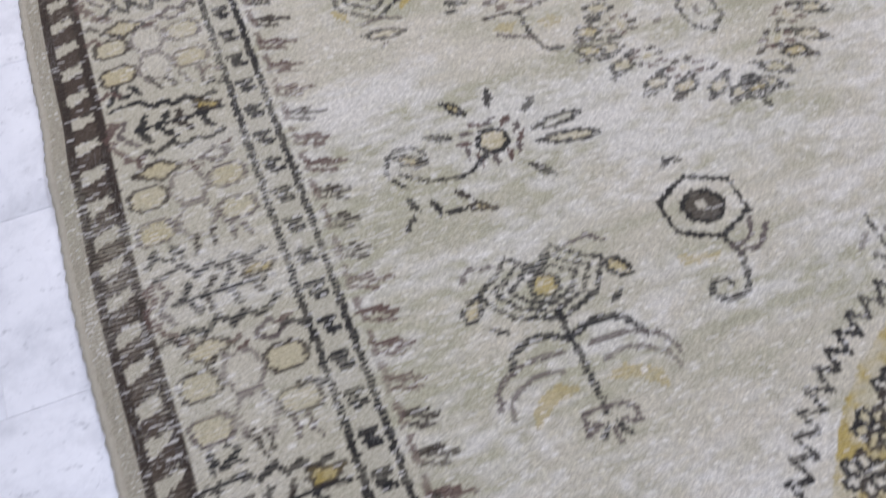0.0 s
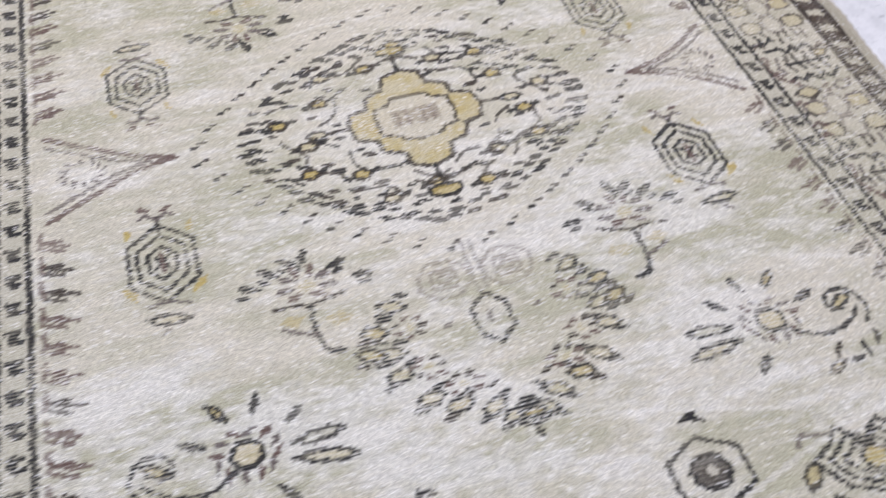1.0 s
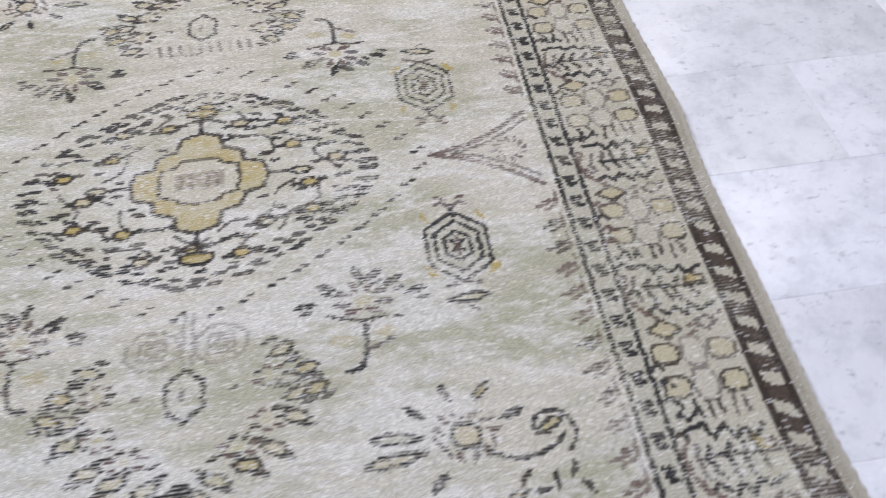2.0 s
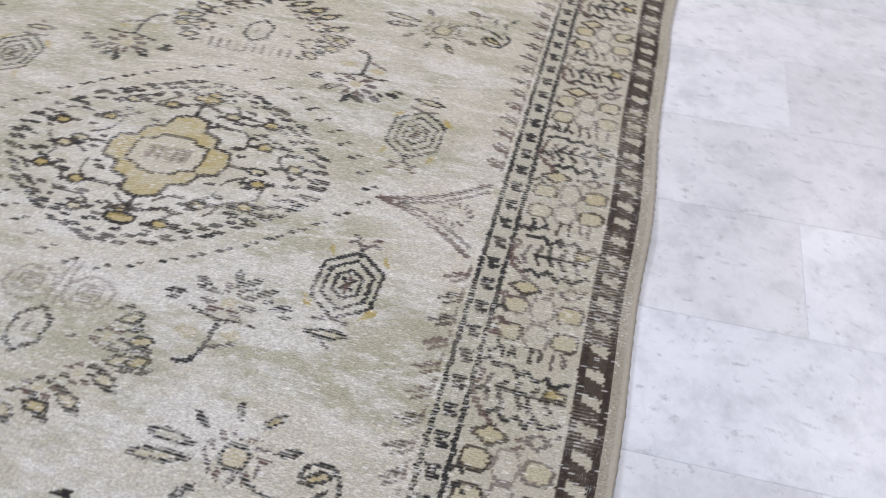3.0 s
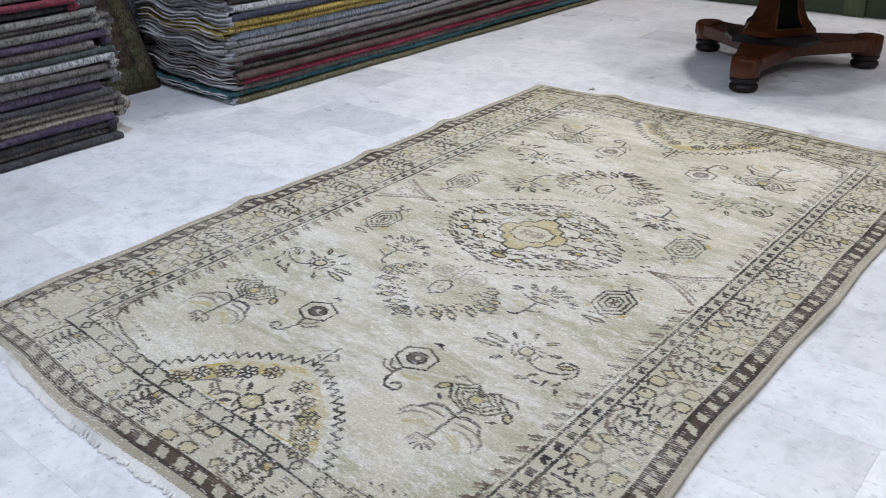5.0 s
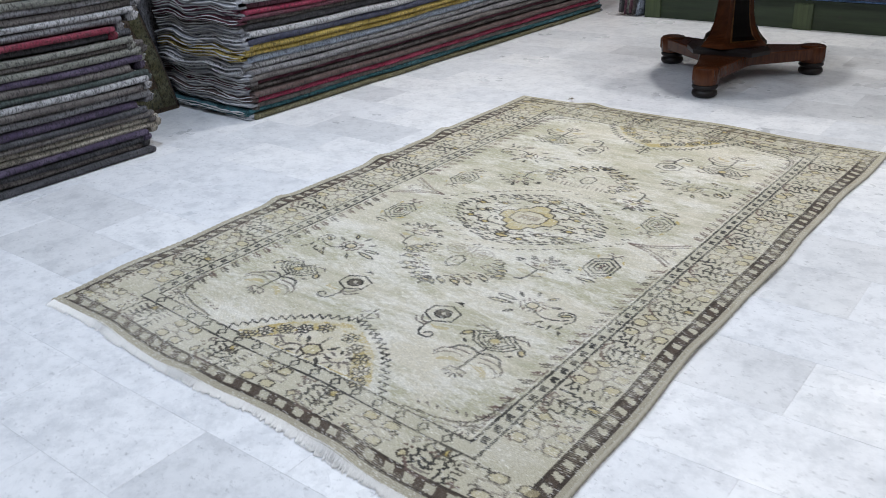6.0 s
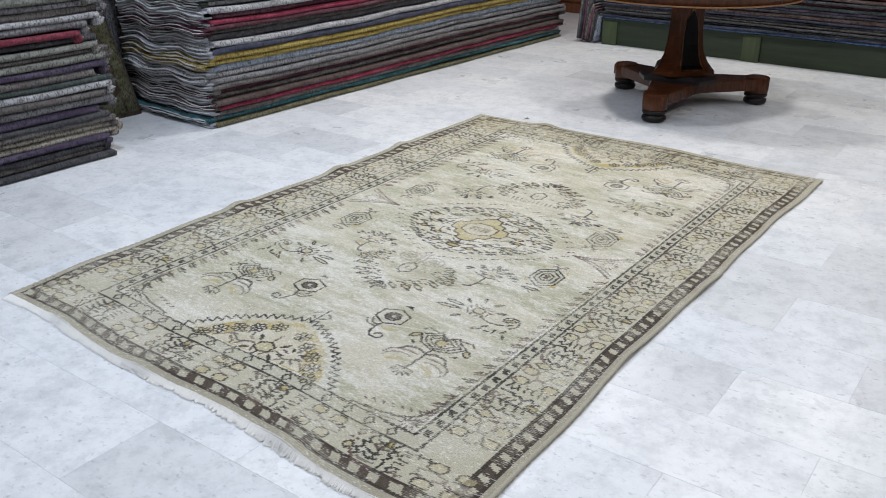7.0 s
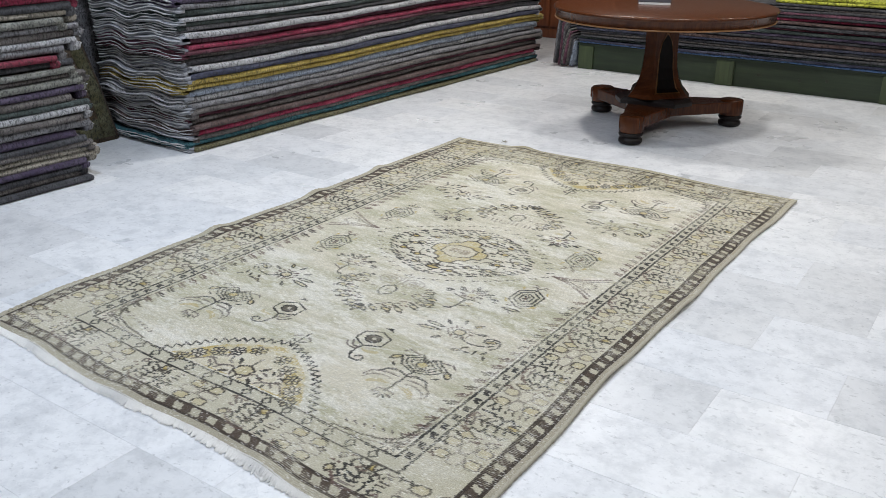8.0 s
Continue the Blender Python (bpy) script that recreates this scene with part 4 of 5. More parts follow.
rug = tagged(new("area_rug"), "faded cream hand-knotted wool rug with medallion on marble floor", "rug")
gx, gy, gz = rug_place(S, Q)
top = np.stack([gx, gy, gz], -1).reshape(-1, 3)
idx = np.arange(NR * NC).reshape(NR, NC)
quads = np.stack([idx[:-1, :-1], idx[:-1, 1:], idx[1:, 1:], idx[1:, :-1]], -1).reshape(-1, 4)
rim = np.concatenate([idx[0, :-1], idx[:-1, -1], idx[-1, :0:-1], idx[:0:-1, 0]])
low = top[rim].copy()
low[:, 2] = np.maximum(low[:, 2] - 0.010, 0.0008)
base = NR * NC
n = len(rim)
j = np.arange(n)
skirt = np.stack([rim[j], base + j, base + (j + 1) % n, rim[(j + 1) % n]], -1)
verts = np.concatenate([top, low])
faces = np.concatenate([quads, skirt])
me = bpy.data.meshes.new("field")
me.vertices.add(len(verts))
me.vertices.foreach_set("co", verts.astype(np.float32).ravel())
me.loops.add(faces.size)
me.loops.foreach_set("vertex_index", faces.astype(np.int32).ravel())
me.polygons.add(len(faces))
me.polygons.foreach_set("loop_start", np.arange(0, faces.size, 4, dtype=np.int32))
me.polygons.foreach_set("use_smooth", np.ones(len(faces), bool))
me.update(calc_edges=True)
layer = me.attributes.new("design", "FLOAT_COLOR", "POINT")
flat = np.ones((len(verts), 4), np.float32)
flat[:base, :3] = np.clip(design, 0.02, 0.9).reshape(-1, 3)
flat[base:, :3] = (0.40, 0.37, 0.29)
layer.data.foreach_set("color", flat.ravel())
me.materials.append(M_RUG)
field = new("woven_field", me)
field.parent = rug


def cord(name, side):
    """Overcast selvedge: a thin lumpy cord along a long edge."""
    loops = []
    r = random.Random(20 + side)
    for k in range(320):
        q = LEN0 + (LEN1 - LEN0) * k / 319
        x, y, z = (float(v) for v in rug_place(side * HALF, q))
        rad = 0.0065 + 0.0012 * math.sin(k * 2.4) + r.uniform(-0.0005, 0.0005)
        zc = max(z - 0.004, rad * 0.9)
        loops.append([(x + side * 0.003 + rad * 1.1 * math.cos(a), y, zc + rad * math.sin(a)) for a in (2 * math.pi * i / 8 for i in range(8))])
    part(name, loft(loops), M_SELVEDGE, rug, "beige overcast selvedge cord", True)


cord("selvedge", -1)
cord("selvedge", 1)


def fringe(name, end, count, reach, label):
    r = random.Random(31 + end)
    verts, faces = [], []
    for k in range(count):
        s = -HALF + 2 * HALF * (k + r.uniform(0.2, 0.8)) / count
        x, y, z = (float(v) for v in rug_place(s, LEN0 if end < 0 else LEN1))
        out = end * reach * r.uniform(0.5, 1.15) * (0.92 + 0.16 * math.sin(s * 23 + 3 * math.sin(s * 9)))
        bend = r.uniform(-0.008, 0.008)
        w = r.uniform(0.0016, 0.0026)
        b0 = len(verts)
        for t, ww, zz in ((-0.15, w, z + 0.0005), (0.35, w * 1.15, max(z * 0.6, 0.006)), (0.75, w * 1.0, 0.0045), (1.0, w * 0.6, 0.003)):
            cx, cy = x + bend * t * t, y + out * t
            verts += [(cx - ww, cy, zz - 0.001), (cx, cy, zz + ww * 0.8), (cx + ww, cy, zz - 0.001)]
        for t in range(3):
            a = b0 + 3 * t
            faces += [(a, a + 1, a + 4, a + 3), (a + 1, a + 2, a + 5, a + 4), (a + 2, a, a + 3, a + 5)]
        faces += [(b0 + 9, b0 + 10, b0 + 11)]
    ob = new(name, mesh_from(name, verts, faces, M_FRINGE))
    ob.parent = rug
    tagged(ob, label, kind="stuff")


fringe("fringe", -1, 1150, 0.026, "short white cotton fringe")
fringe("fringe", 1, 120, 0.020, "sparse short cotton fringe")


# ---------------------------------------------------------------- stacks of folded rugs
def wave(seed, y, scale=1.0):
    return noise.noise(Vector((y * scale, seed * 7.31, 0.5)))


def folded_rug(tone, seed, front, back, y0, y1, z_at, thick, fold_side, hem0=False, hem1=False, label="", group="", plies=2, axis="y", pale_ends=True):
    """One rug folded into a long flat bundle: the fold shows along its front, loose ends at its tips.
    z_at(y) gives the height of its underside; the front faces fold_side along the other axis."""
    root = tagged(new("folded_rug"), label, "rug", group)
    r = random.Random(seed)
    steps = max(10, int((y1 - y0) / 0.07))
    loops = []
    depth = abs(front - back)
    ys = [(y0, 0.70), (y0 + 0.004, 0.90), (y0 + 0.014, 0.98)] + [(y0 + (y1 - y0) * k / steps, 1.0) for k in range(1, steps)] + [(y1 - 0.014, 0.98), (y1 - 0.004, 0.90), (y1, 0.70)]
    for y, full in ys:
        h0 = thick * (1 + 0.16 * wave(seed + 0.3, y, 2.2))
        z0 = z_at(y) + 0.005 * wave(seed, y, 3.0) + h0 * (1 - full) * 0.5
        h = h0 * full * 0.985
        nose = front + fold_side * (0.014 * wave(seed + 0.7, y, 1.7) + 0.005 * wave(seed + 0.2, y, 9) - 0.03 * (1 - full))
        rad = h * 0.5
        sec = []
        for a in (-90, -60, -30, 0, 30, 60, 90):
            sec.append((nose - fold_side * rad + fold_side * rad * math.cos(radians(a)), z0 + rad + rad * 0.985 * math.sin(radians(a))))
        sec.append((nose - fold_side * 0.055, z0 + h * 0.86))
        sec.append((nose - fold_side * depth, z0 + h * 0.90))
        sec.append((nose - fold_side * depth, z0 + h * 0.10))
        sec.append((nose - fold_side * 0.055, z0 + h * 0.14))
        loops.append([(u, y, v) for u, v in sec] if axis == "y" else [(y, u, v) for u, v in sec])
    part("fold", loft(loops), PILES[tone], root, "", True)
    for flag, yy, way in ((hem0, y0, -1), (hem1, y1, 1)):
        if not flag:
            continue
        # loose ends of the plies: backing with a frayed lip
        for ply in range(plies):
            rows, lip = [], []
            n = 22
            for k in range(n + 1):
                t = k / n
                d = 0.012 + t * (depth - 0.03)
                zc = z_at(yy) + thick * (ply + 0.5) / plies
                sag = 0.060 * wave(seed // 100, t * 3.4 + 0.9 * z_at(yy), 1.0) + 0.010 * wave(seed + ply, t * 5, 1.0) + 0.007 * wave(seed + 9 + ply, t * 14, 1.0) - 0.030 * math.sin(t * math.pi)
                sag *= min(1.0, zc / 0.12)
                out = 0.022 + 0.020 * wave(seed + 3.3 * ply, t * 2.4, 1.0) + 0.016 * wave(seed + 11 + ply, t * 11, 1.0)
                hh = thick / plies * (0.66 + 0.26 * wave(seed + 5, t * 8, 1.0))
                u = front - fold_side * d
                ring = [(yy + way * (out - hh + hh * math.cos(radians(a))), zc + sag + hh * math.sin(radians(a))) for a in (-90, -45, 0, 45, 90)]
                ring += [(yy - way * 0.03, zc + sag + hh), (yy - way * 0.03, zc + sag - hh)]
                rr = hh * (0.16 + 0.34 * r.random()) * (0.3 if k == 0 else 1)
                fr = [(yy + way * (out + 0.003 + rr * math.cos(b)), zc + sag + hh * 0.35 + rr * math.sin(b)) for b in (0, 1.26, 2.51, 3.77, 5.03)]
                rows.append([(u, v, w) for v, w in ring] if axis == "y" else [(v, u, w) for v, w in ring])
                lip.append([(u, v, w) for v, w in fr] if axis == "y" else [(v, u, w) for v, w in fr])
            end = part("loose_end", loft(rows), M_HEM if pale_ends and seed % 5 in (0, 3) else PILES[tone], root, "pale woven backing", True)
            part("frayed_edge", loft(lip), M_FRAY, end, "white frayed edge")
    return root


def stack(name_group, tones, front, back, y0, y1, thick0, seed, hem0, hem1, jut0, jut1, waviness, z_base=0.0, axis="y", fold_side=1, where="stacked on the marble floor", jut_wave=0.0):
    r = random.Random(seed)
    z = z_base + 0.002
    for k, tone in enumerate(tones):
        th = thick0 * r.uniform(0.78, 1.25)
        level = z
        amp = waviness * min(1.0, (z - z_base) / 0.35 + 0.05)
        def z_at(y, level=level, amp=amp):
            return level + amp * (wave(seed, y, 0.55) + wave(seed + 2, y, 2.0) * 0.25) * (1 if level > z_base + 0.01 else 0)
        label = f"{tone} overdyed wool rug folded flat, {where}"
        folded_rug(tone, seed * 100 + k, front + r.uniform(-0.030, 0.020), back, y0 + r.uniform(*jut0) + jut_wave * wave(seed + 4, k * 0.31), y1 + r.uniform(*jut1) + jut_wave * wave(seed + 5, k * 0.31), z_at, th, fold_side, hem0, hem1, label, name_group, 2 if hem0 else 1, axis, hem0)
        z += th * 1.015
    return z


LONG = ["olive", "teal", "taupe", "crimson", "brown", "taupe", "maroon", "taupe", "grey", "pale grey", "silver blue", "gold", "gold", "navy", "pale grey", "charcoal", "taupe",
        "maroon", "crimson", "mauve", "pale grey", "grey", "dark green", "pale grey", "dark green", "grey", "purple", "red", "grey", "taupe", "pale grey", "navy", "grey", "brown", "taupe", "grey"]
stack("long stack of folded rugs", LONG, -2.170, -3.05, 0.345, 4.32, 0.0315, 3, True, True, (-0.02, 0.03), (-0.06, 0.06), 0.045)

NEAR = ["charcoal", "taupe", "charcoal", "purple", "beige", "beige", "taupe", "charcoal", "purple", "grey", "taupe", "pale grey", "dark green", "taupe", "purple", "sage", "taupe", "sage",
        "charcoal", "red", "grey", "pale grey", "taupe", "grey", "sage", "beige", "charcoal", "crimson", "beige", "grey", "dark green", "grey"]
stack("near stack of folded rugs", NEAR, -2.19, -3.05, -2.9, -0.265, 0.0355, 8, False, True, (-0.05, 0.05), (-0.06, 0.02), 0.034, jut_wave=0.13)

# a folded rug leaning in the gap between the stacks
def leaning_rug(tone, edge_tone, x, y0, y1, height, lean, label):
    bm = bmesh.new()
    loops = []
    for k in range(15):
        t = k / 14
        z = height * t
        w = 0.5 * (y1 - y0) * (1 - 0.05 * t)
        c = (y0 + y1) / 2 + 0.012 * math.sin(t * 5) - 0.30 * t
        dx = x - lean * t
        th = 0.022 + 0.004 * math.sin(t * 9)
        loops.append([(dx - th, c - w, z), (dx, c - w - th, z), (dx + th, c - w, z), (dx + th + 0.008 * math.sin(t * 7), c, z), (dx + th, c + w, z), (dx, c + w + th, z), (dx - th, c + w, z), (dx - th, c, z)])
    loft(loops, bm)
    ob = part("leaning_rug", bm, PILES[tone], None, "", True)
    # border strips woven along both sides and the foot
    for f0, f1, t0, t1 in ((-0.96, -0.62, 0.02, 0.99), (0.62, 0.96, 0.02, 0.99), (-0.60, 0.60, 0.02, 0.11)):
        rows = []
        for k in range(13):
            t = t0 + (t1 - t0) * k / 12
            w = 0.5 * (y1 - y0) * (1 - 0.05 * t)
            c = (y0 + y1) / 2 + 0.012 * math.sin(t * 5) - 0.30 * t
            top = x - lean * t + 0.022 + 0.004 * math.sin(t * 9) + 0.0085 * max(0.0, math.sin(t * 7)) + 0.003
            rows.append([(top, c + f0 * w, height * t), (top, c + f1 * w, height * t), (top - 0.006, c + f1 * w, height * t), (top - 0.006, c + f0 * w, height * t)])
        part("woven_border", loft(rows), PILES[edge_tone], ob, "", True)
    return tagged(ob, label, "rug")


leaning_rug("rust", "olive", -2.86, -0.20, 0.27, 1.35, 0.10, "brown patterned folded rug leaning upright between two stacks")
leaning_rug("crimson", "maroon", -3.0, -0.30, 0.12, 1.2, 0.14, "crimson folded rug leaning upright behind a brown one")
# added dark backing: stands in for the darkness of the gap behind
leaning_rug("charcoal", "grey", -3.16, -0.42, 0.62, 1.62, 0.10, "charcoal rug shape added behind the leaning rugs to darken the gap")

# ---------------------------------------------------------------- green plinth with rugs on it
PY = 4.255
plinth = tagged(new("display_plinth"), "low dark green stained pine plinth carrying folded rugs", "plinth")
part("board", box(-1.71, 4.3, PY + 0.020, PY + 0.045, 0.0, 0.205, 0.002), M_GREEN, plinth)
part("top_board", box(-1.72, 4.3, PY, PY + 1.15, 0.205, 0.225, 0.003), M_GREEN, plinth)
part("end_board", box(-1.72, -1.695, PY + 0.046, PY + 1.1, 0.0, 0.204, 0.002), M_GREEN, plinth)
for x in (-1.635, -0.37, 0.88, 2.13, 3.38):
    part("post", box(x - 0.072, x + 0.072, PY - 0.002, PY + 0.019, 0.0, 0.204, 0.003), M_POST, plinth)
for x, z in ((-0.95, 0.14), (-0.10, 0.11), (0.22, 0.10), (0.42, 0.12), (1.35, 0.09), (1.7, 0.14)):
    part("knot", lathe([(0.013, 0), (0.012, 0.0015)], 12), M_KNOT, plinth, "dark wood knot").matrix_local = pose(x, PY + 0.0195, z, 90, 0, 0)

BACK = ["blue", "navy", "dark green", "charcoal", "taupe", "charcoal", "navy", "brown", "charcoal", "purple", "dark green", "maroon", "charcoal", "brown", "crimson", "charcoal",
        "mauve", "charcoal", "taupe", "charcoal"]
ztop = stack("rugs on the green plinth", BACK, PY - 0.03, PY + 0.95, -1.72, 3.9, 0.0226, 14, False, False, (-0.02, 0.05), (-0.2, 0.2), 0.010, 0.225, "x", -1, "stacked on a green plinth")


def draped_end(tone, k):
    """The overhanging end of a rug on the plinth, hanging down its side towards the floor."""
    bm = bmesh.new()
    loops = []
    drop = 0.225 + 0.0235 * k
    out = 0.022 + 0.0135 * k
    low_end = 0.012 + 0.02 * abs(math.sin(k * 2.1))
    for i in range(11):
        t = i / 10
        y = PY - 0.045 + 0.9 * t + 0.01 * math.sin(k)
        pts = []
        w = 0.012 * math.sin(t * 9 + k) * 1.0
        path = [(-1.72, drop + 0.020), (-1.72 - out * 0.7, drop + 0.004), (-1.72 - out, drop - 0.05), (-1.72 - out - 0.012 + w, drop * 0.55), (-1.72 - out - 0.03 + w, low_end + 0.008)]
        inner = [(u + 0.011, v - 0.008) for u, v in path]
        loops.append([(u, y, v) for u, v in path + inner[::-1]])
    loft(loops, bm)
    ob = part("draped_rug_end", bm, PILES[tone], None, "", True)
    return tagged(ob, f"{tone} rug end hanging down beside the green plinth", "rug", "hanging rug ends")


for k, tone in enumerate(["silver blue", "grey", "charcoal", "taupe", "mauve", "sage", "charcoal", "taupe", "grey", "mauve", "charcoal", "grey"]):
    draped_end(tone, k)
stack("top rugs on the green plinth", ["lime", "lime"], PY + 0.0, PY + 0.95, -0.05, 2.6, 0.028, 16, False, False, (-0.02, 0.05), (-0.1, 0.1), 0.004, ztop, "x", -1, "laid on darker rugs")

# ---------------------------------------------------------------- cabinet in the far corner
cab = tagged(new("wooden_cabinet"), "reddish brown panelled wooden cabinet against the back wall", "cabinet")
part("body", box(-3.6, -2.1, 5.75, 6.35, 0.0, 2.0, 0.01), M_CABINET, cab)
part("plinth_board", box(-3.62, -2.08, 5.72, 5.75, 0.0, 0.10, 0.006), M_CABINET, cab)
for x0 in (-3.57, -2.84):
    door = part("door", box(x0, x0 + 0.71, 5.722, 5.747, 0.12, 1.96, 0.005), M_CABINET, cab)
    for z0, z1 in ((0.20, 0.60), (0.70, 1.25), (1.35, 1.88)):
        part("raised_panel", box(x0 + 0.09, x0 + 0.62, 5.708, 5.721, z0, z1, 0.006), M_CABINET, door)

# ---------------------------------------------------------------- pedestal table
TX, TY = -0.265, 2.615
table = tagged(new("pedestal_table"), "round polished mahogany pedestal table on three bun feet", "table")
table.location = (TX, TY, 0)
part("tabletop", lathe([(0.58, 0.705), (0.674, 0.705), (0.684, 0.709), (0.686, 0.757), (0.696, 0.763), (0.700, 0.771), (0.696, 0.780), (0.684, 0.784), (0.3, 0.785)], 96), M_MAHOGANY, table, "glossy round mahogany top", True)
part("edge_moulding", lathe([(0.687, 0.706), (0.690, 0.708), (0.690, 0.713), (0.687, 0.715)], 96), M_INLAY, table, "thin light inlay line", True)
ANG = [radians(a) for a in (-82, 38, 158)]


def tri(radius, cut, z, turn=0.0):
    """A triangle with its corners cut off."""
    pts = []
    for a in ANG:
        for d in (-cut, cut):
            pts.append((radius * math.cos(a + turn + d), radius * math.sin(a + turn + d), z))
    return pts


COL_TURN = radians(42)


def column_loop(k, z):
    return tri(k, 0.34, z, math.pi / 3 + COL_TURN)


column = part("column", loft([column_loop(r, z) for r, z in ((0.225, 0.215), (0.205, 0.235), (0.172, 0.275), (0.145, 0.33), (0.128, 0.40), (0.120, 0.48), (0.118, 0.56), (0.120, 0.64), (0.128, 0.704))]), M_MAHOGANY, table)


def column_face_mid(r):
    return r * math.cos(math.pi / 3 - 0.34) * 1.0


prof = [(0.205, 0.235), (0.172, 0.275), (0.145, 0.33), (0.128, 0.40), (0.120, 0.48), (0.118, 0.56), (0.120, 0.62)]
for a in (v + COL_TURN for v in ANG):
    for scale, off, mat, name in ((1.0, 0.0015, M_INLAY, "inlay_border"), (0.86, 0.0030, M_EBONY, "ebony_panel")):
        bm = bmesh.new()
        left, right = [], []
        for i, (r, z) in enumerate(prof):
            d = column_face_mid(r) + off
            half = r * 0.44 * scale * (1.0 if i < 5 else (0.75 if i == 5 else 0.12))
            zz = z + (0.012 if i == 0 else 0) + (1 - scale) * (0.06 if i == 0 else (-0.08 if i == 6 else 0))
            ca, sa = math.cos(a), math.sin(a)
            left.append(bm.verts.new((d * ca - half * sa * -1, d * sa + half * ca * -1, zz)))
            right.append(bm.verts.new((d * ca + half * sa * -1, d * sa - half * ca * -1, zz)))
        for i in range(len(prof) - 1):
            bm.faces.new((left[i], right[i], right[i + 1], left[i + 1]))
        bmesh.ops.solidify(bm, geom=bm.faces[:], thickness=0.0012)
        part(name, bm, mat, column)
part("column_base", loft([tri(0.262, 0.30, 0.172, math.pi / 3), tri(0.262, 0.30, 0.196, math.pi / 3), tri(0.235, 0.32, 0.216, math.pi / 3)]), M_EBONY, table, "black ebonised base block")


def platform_loop(inset, z):
    """Outline of the three-armed base with hollow sides."""
    pts = []
    for i, a in enumerate(ANG):
        b = ANG[(i + 1) % 3] + (2 * math.pi if i == 2 else 0)
        for d in (-0.125, -0.11, 0.11, 0.125):
            rad = (0.575 if abs(d) < 0.12 else 0.52) - inset
            pts.append((rad * math.cos(a + d), rad * math.sin(a + d), z))
        for t in (0.16, 0.3, 0.42, 0.5, 0.58, 0.7, 0.84):
            ang = a + 0.125 + (b - a - 0.25) * t
            w = abs(2 * t - 1)
            rad = 0.185 + 0.25 * w ** 2.3 - inset
            pts.append((rad * math.cos(ang), rad * math.sin(ang), z))
    return pts


part("platform", loft([platform_loop(0.006, 0.100), platform_loop(0.0, 0.106), platform_loop(0.0, 0.164), platform_loop(0.006, 0.171)]), M_MAHOGANY, table, "three-armed hollow-sided mahogany base")
for a in ANG:
    cx, cy = 0.515 * math.cos(a), 0.515 * math.sin(a)
    part("foot_block", lathe([(0.074, 0.078), (0.076, 0.082), (0.076, 0.172), (0.072, 0.177)], 28, None, (cx, cy)), M_MAHOGANY, table, "", True)
    part("bun_foot", lathe([(0.050, 0.0), (0.066, 0.006), (0.074, 0.018), (0.072, 0.034), (0.060, 0.042), (0.058, 0.046), (0.070, 0.052), (0.076, 0.062), (0.072, 0.074), (0.060, 0.0785)], 32, None, (cx, cy)), M_EBONY, table, "turned black bun foot", True)

booklet = tagged(new("booklet"), "small dark-covered booklet lying on the round table", "booklet")
booklet.matrix_world = pose(-0.345, 2.645, 0.7855, 0, 0, 24)
part("pages", box(-0.10, 0.10, -0.07, 0.07, 0.001, 0.014), M_PAPER, booklet)
part("cover", box(-0.102, 0.102, -0.072, 0.072, 0.0145, 0.034, 0.003), M_COVER, booklet, "dark grey cover")

# small stray tuft by the rug's far edge
tuft = bmesh.new()
r = random.Random(2)
for k in range(26):
    a, l = r.uniform(0, 6.28), r.uniform(0.012, 0.03)
    p0 = Vector((r.uniform(-0.012, 0.012), r.uniform(-0.01, 0.01), 0.012))
    v = [tuft.verts.new(p0 + Vector((0.002 * math.cos(a + 1.6), 0.002 * math.sin(a + 1.6), 0))), tuft.verts.new(p0 - Vector((0.002 * math.cos(a + 1.6), 0.002 * math.sin(a + 1.6), -0.003))),
         tuft.verts.new(p0 + Vector((l * math.cos(a), l * math.sin(a), r.uniform(-0.01, 0.02))))]
    tuft.faces.new(v)
tob = part("wool_tuft", tuft, M_LIGHT_WOOL, None)
tob.location = (-0.80, 1.610, 0.004)
tagged(tob, "small grey wool tuft lying at the rug's edge", "tuft")

# ---------------------------------------------------------------- floor tiles
TW, TL, GAP = 0.305, 0.612, 0.0008


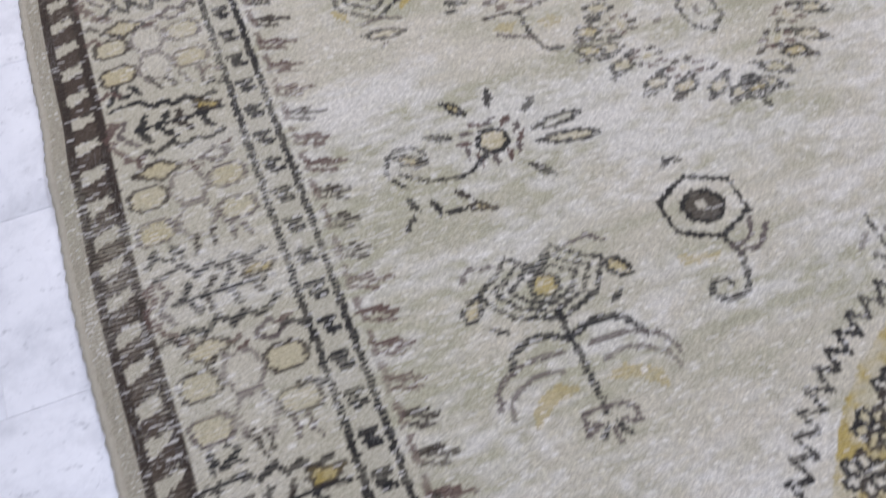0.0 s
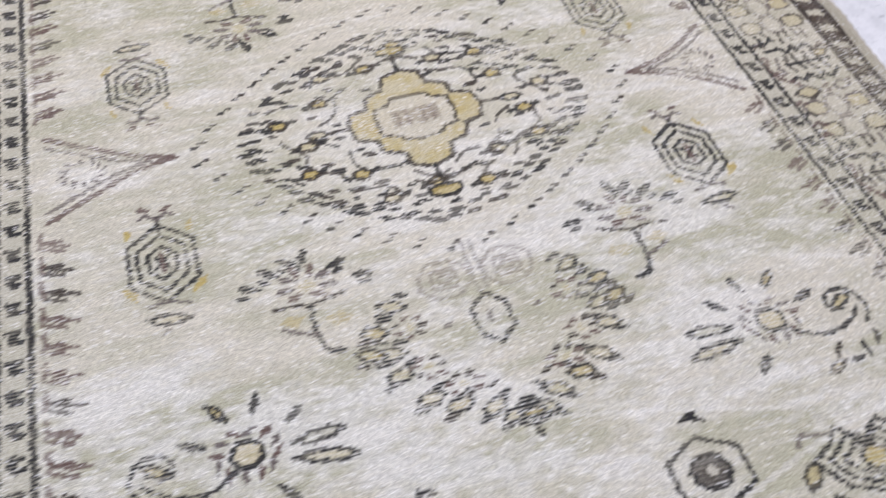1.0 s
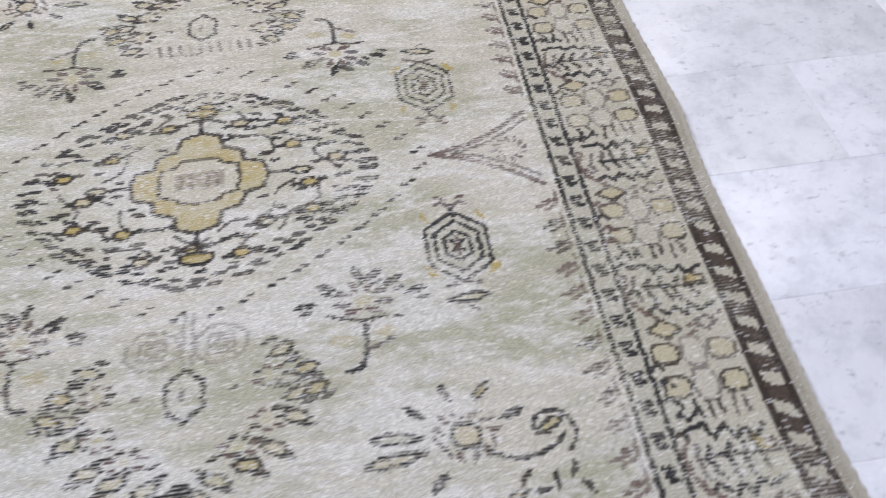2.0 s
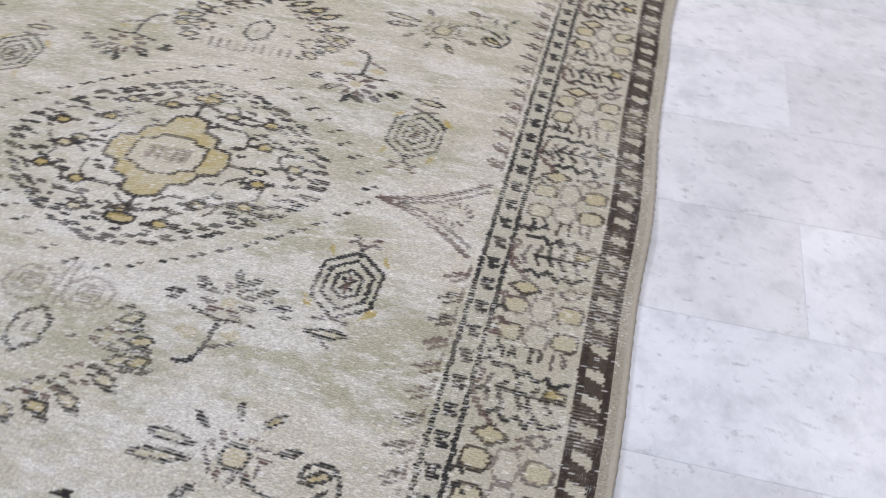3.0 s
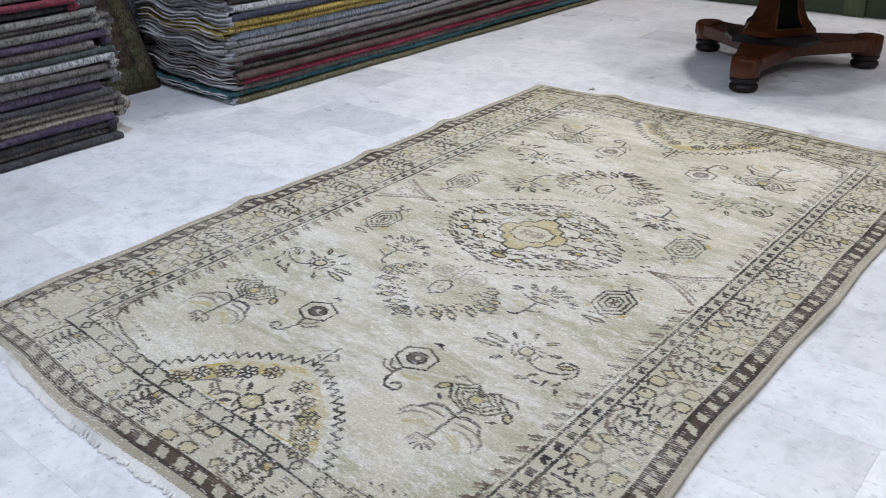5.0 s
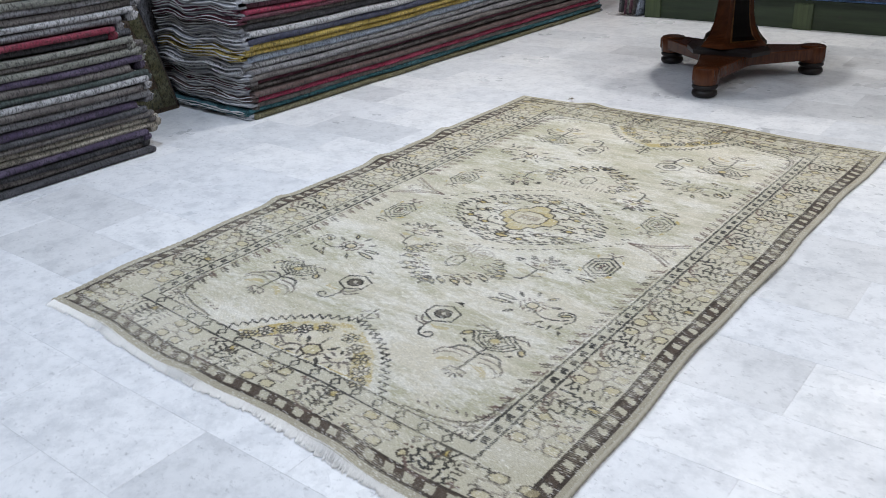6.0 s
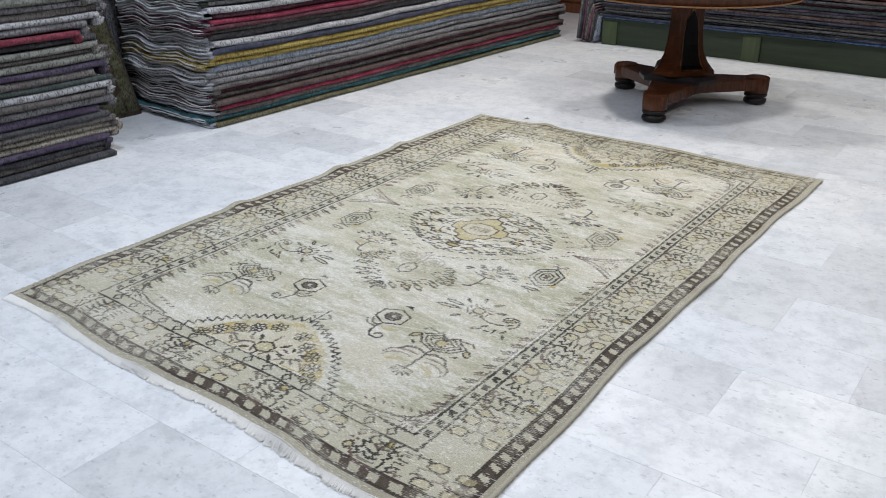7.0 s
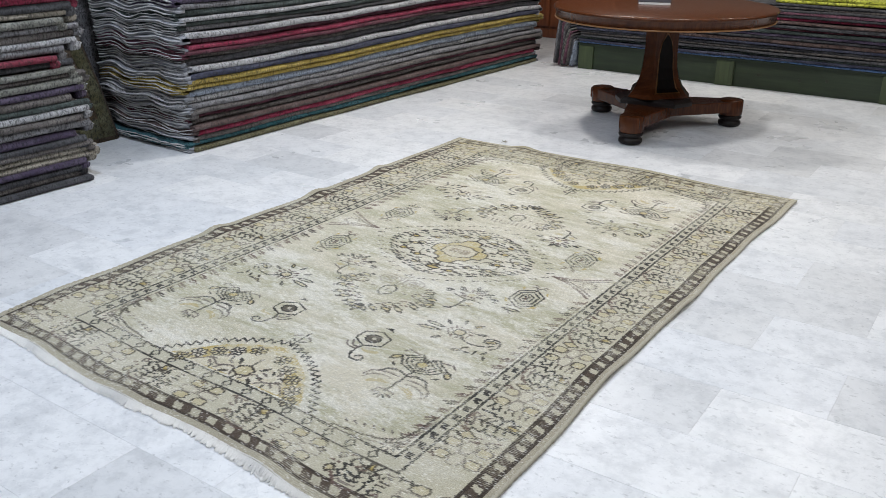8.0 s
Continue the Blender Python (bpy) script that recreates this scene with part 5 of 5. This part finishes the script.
def tile_mesh(lx, ly):
    e, z0, z1 = 0.0006, -0.010, 0.0
    x, y = lx / 2 - GAP / 2, ly / 2 - GAP / 2
    v = [(-x, -y, z0), (x, -y, z0), (x, y, z0), (-x, y, z0), (-x, -y, z1 - e), (x, -y, z1 - e), (x, y, z1 - e), (-x, y, z1 - e),
         (-x + e, -y + e, z1), (x - e, -y + e, z1), (x - e, y - e, z1), (-x + e, y - e, z1)]
    f = [(8, 9, 10, 11)]
    for i in range(4):
        k = (i + 1) % 4
        f += [(i, k, 4 + k, 4 + i), (4 + i, 4 + k, 8 + k, 8 + i)]
    return v, f


tv, tf = tile_mesh(TL, TW)
tile_data, grey_data = mesh_from("tile", tv, tf, M_TILE), mesh_from("tile", tv, tf, M_TILE_GREY)
# row and column of the darker slabs
GREY_SLABS = {(3, 0), (1, -1), (-1, -1), (0, 0), (-5, -2), (3, -5), (-2, -6), (9, -1), (8, -2), (2, -1), (-3, -5), (12, -2), (6, -2), (11, -4), (14, -1), (10, 1), (7, 2), (-6, 1), (5, -6)}
turn = pose(1.287, -0.418, 0, 0, 0, math.degrees(FLOOR_TURN))
rest_v, rest_f, spots = [], [], []
for row in range(-18, 25):
    for col in range(-10, 8):
        cx = TL * (col + 0.5) + (0 if row % 2 else TL / 2)
        m = turn @ Matrix.Translation((cx, TW * (row + 0.5), 0))
        x, y = m.translation.x, m.translation.y
        if X0 + 0.3 < x < X1 - 0.3 and Y0 + 0.15 < y < Y1 - 0.15:
            spots.append((abs(x + 0.1) * 1.05 + abs(y - 0.6) * 0.8, m, (row, col) in GREY_SLABS))
spots.sort(key=lambda s: s[0])
for k, (_, m, grey) in enumerate(spots):
    if k < 300:
        ob = new("tile", grey_data if grey else tile_data)
        ob.parent = floor
        ob.matrix_local = m
    else:
        b0 = len(rest_v)
        rest_v += [tuple(m @ Vector(p)) for p in tv]
        rest_f += [tuple(b0 + i for i in f) for f in tf]
rest = new("tiles_beyond", mesh_from("tiles_beyond", rest_v, rest_f, M_TILE_REST))
rest.parent = floor
tagged(rest, kind="stuff")
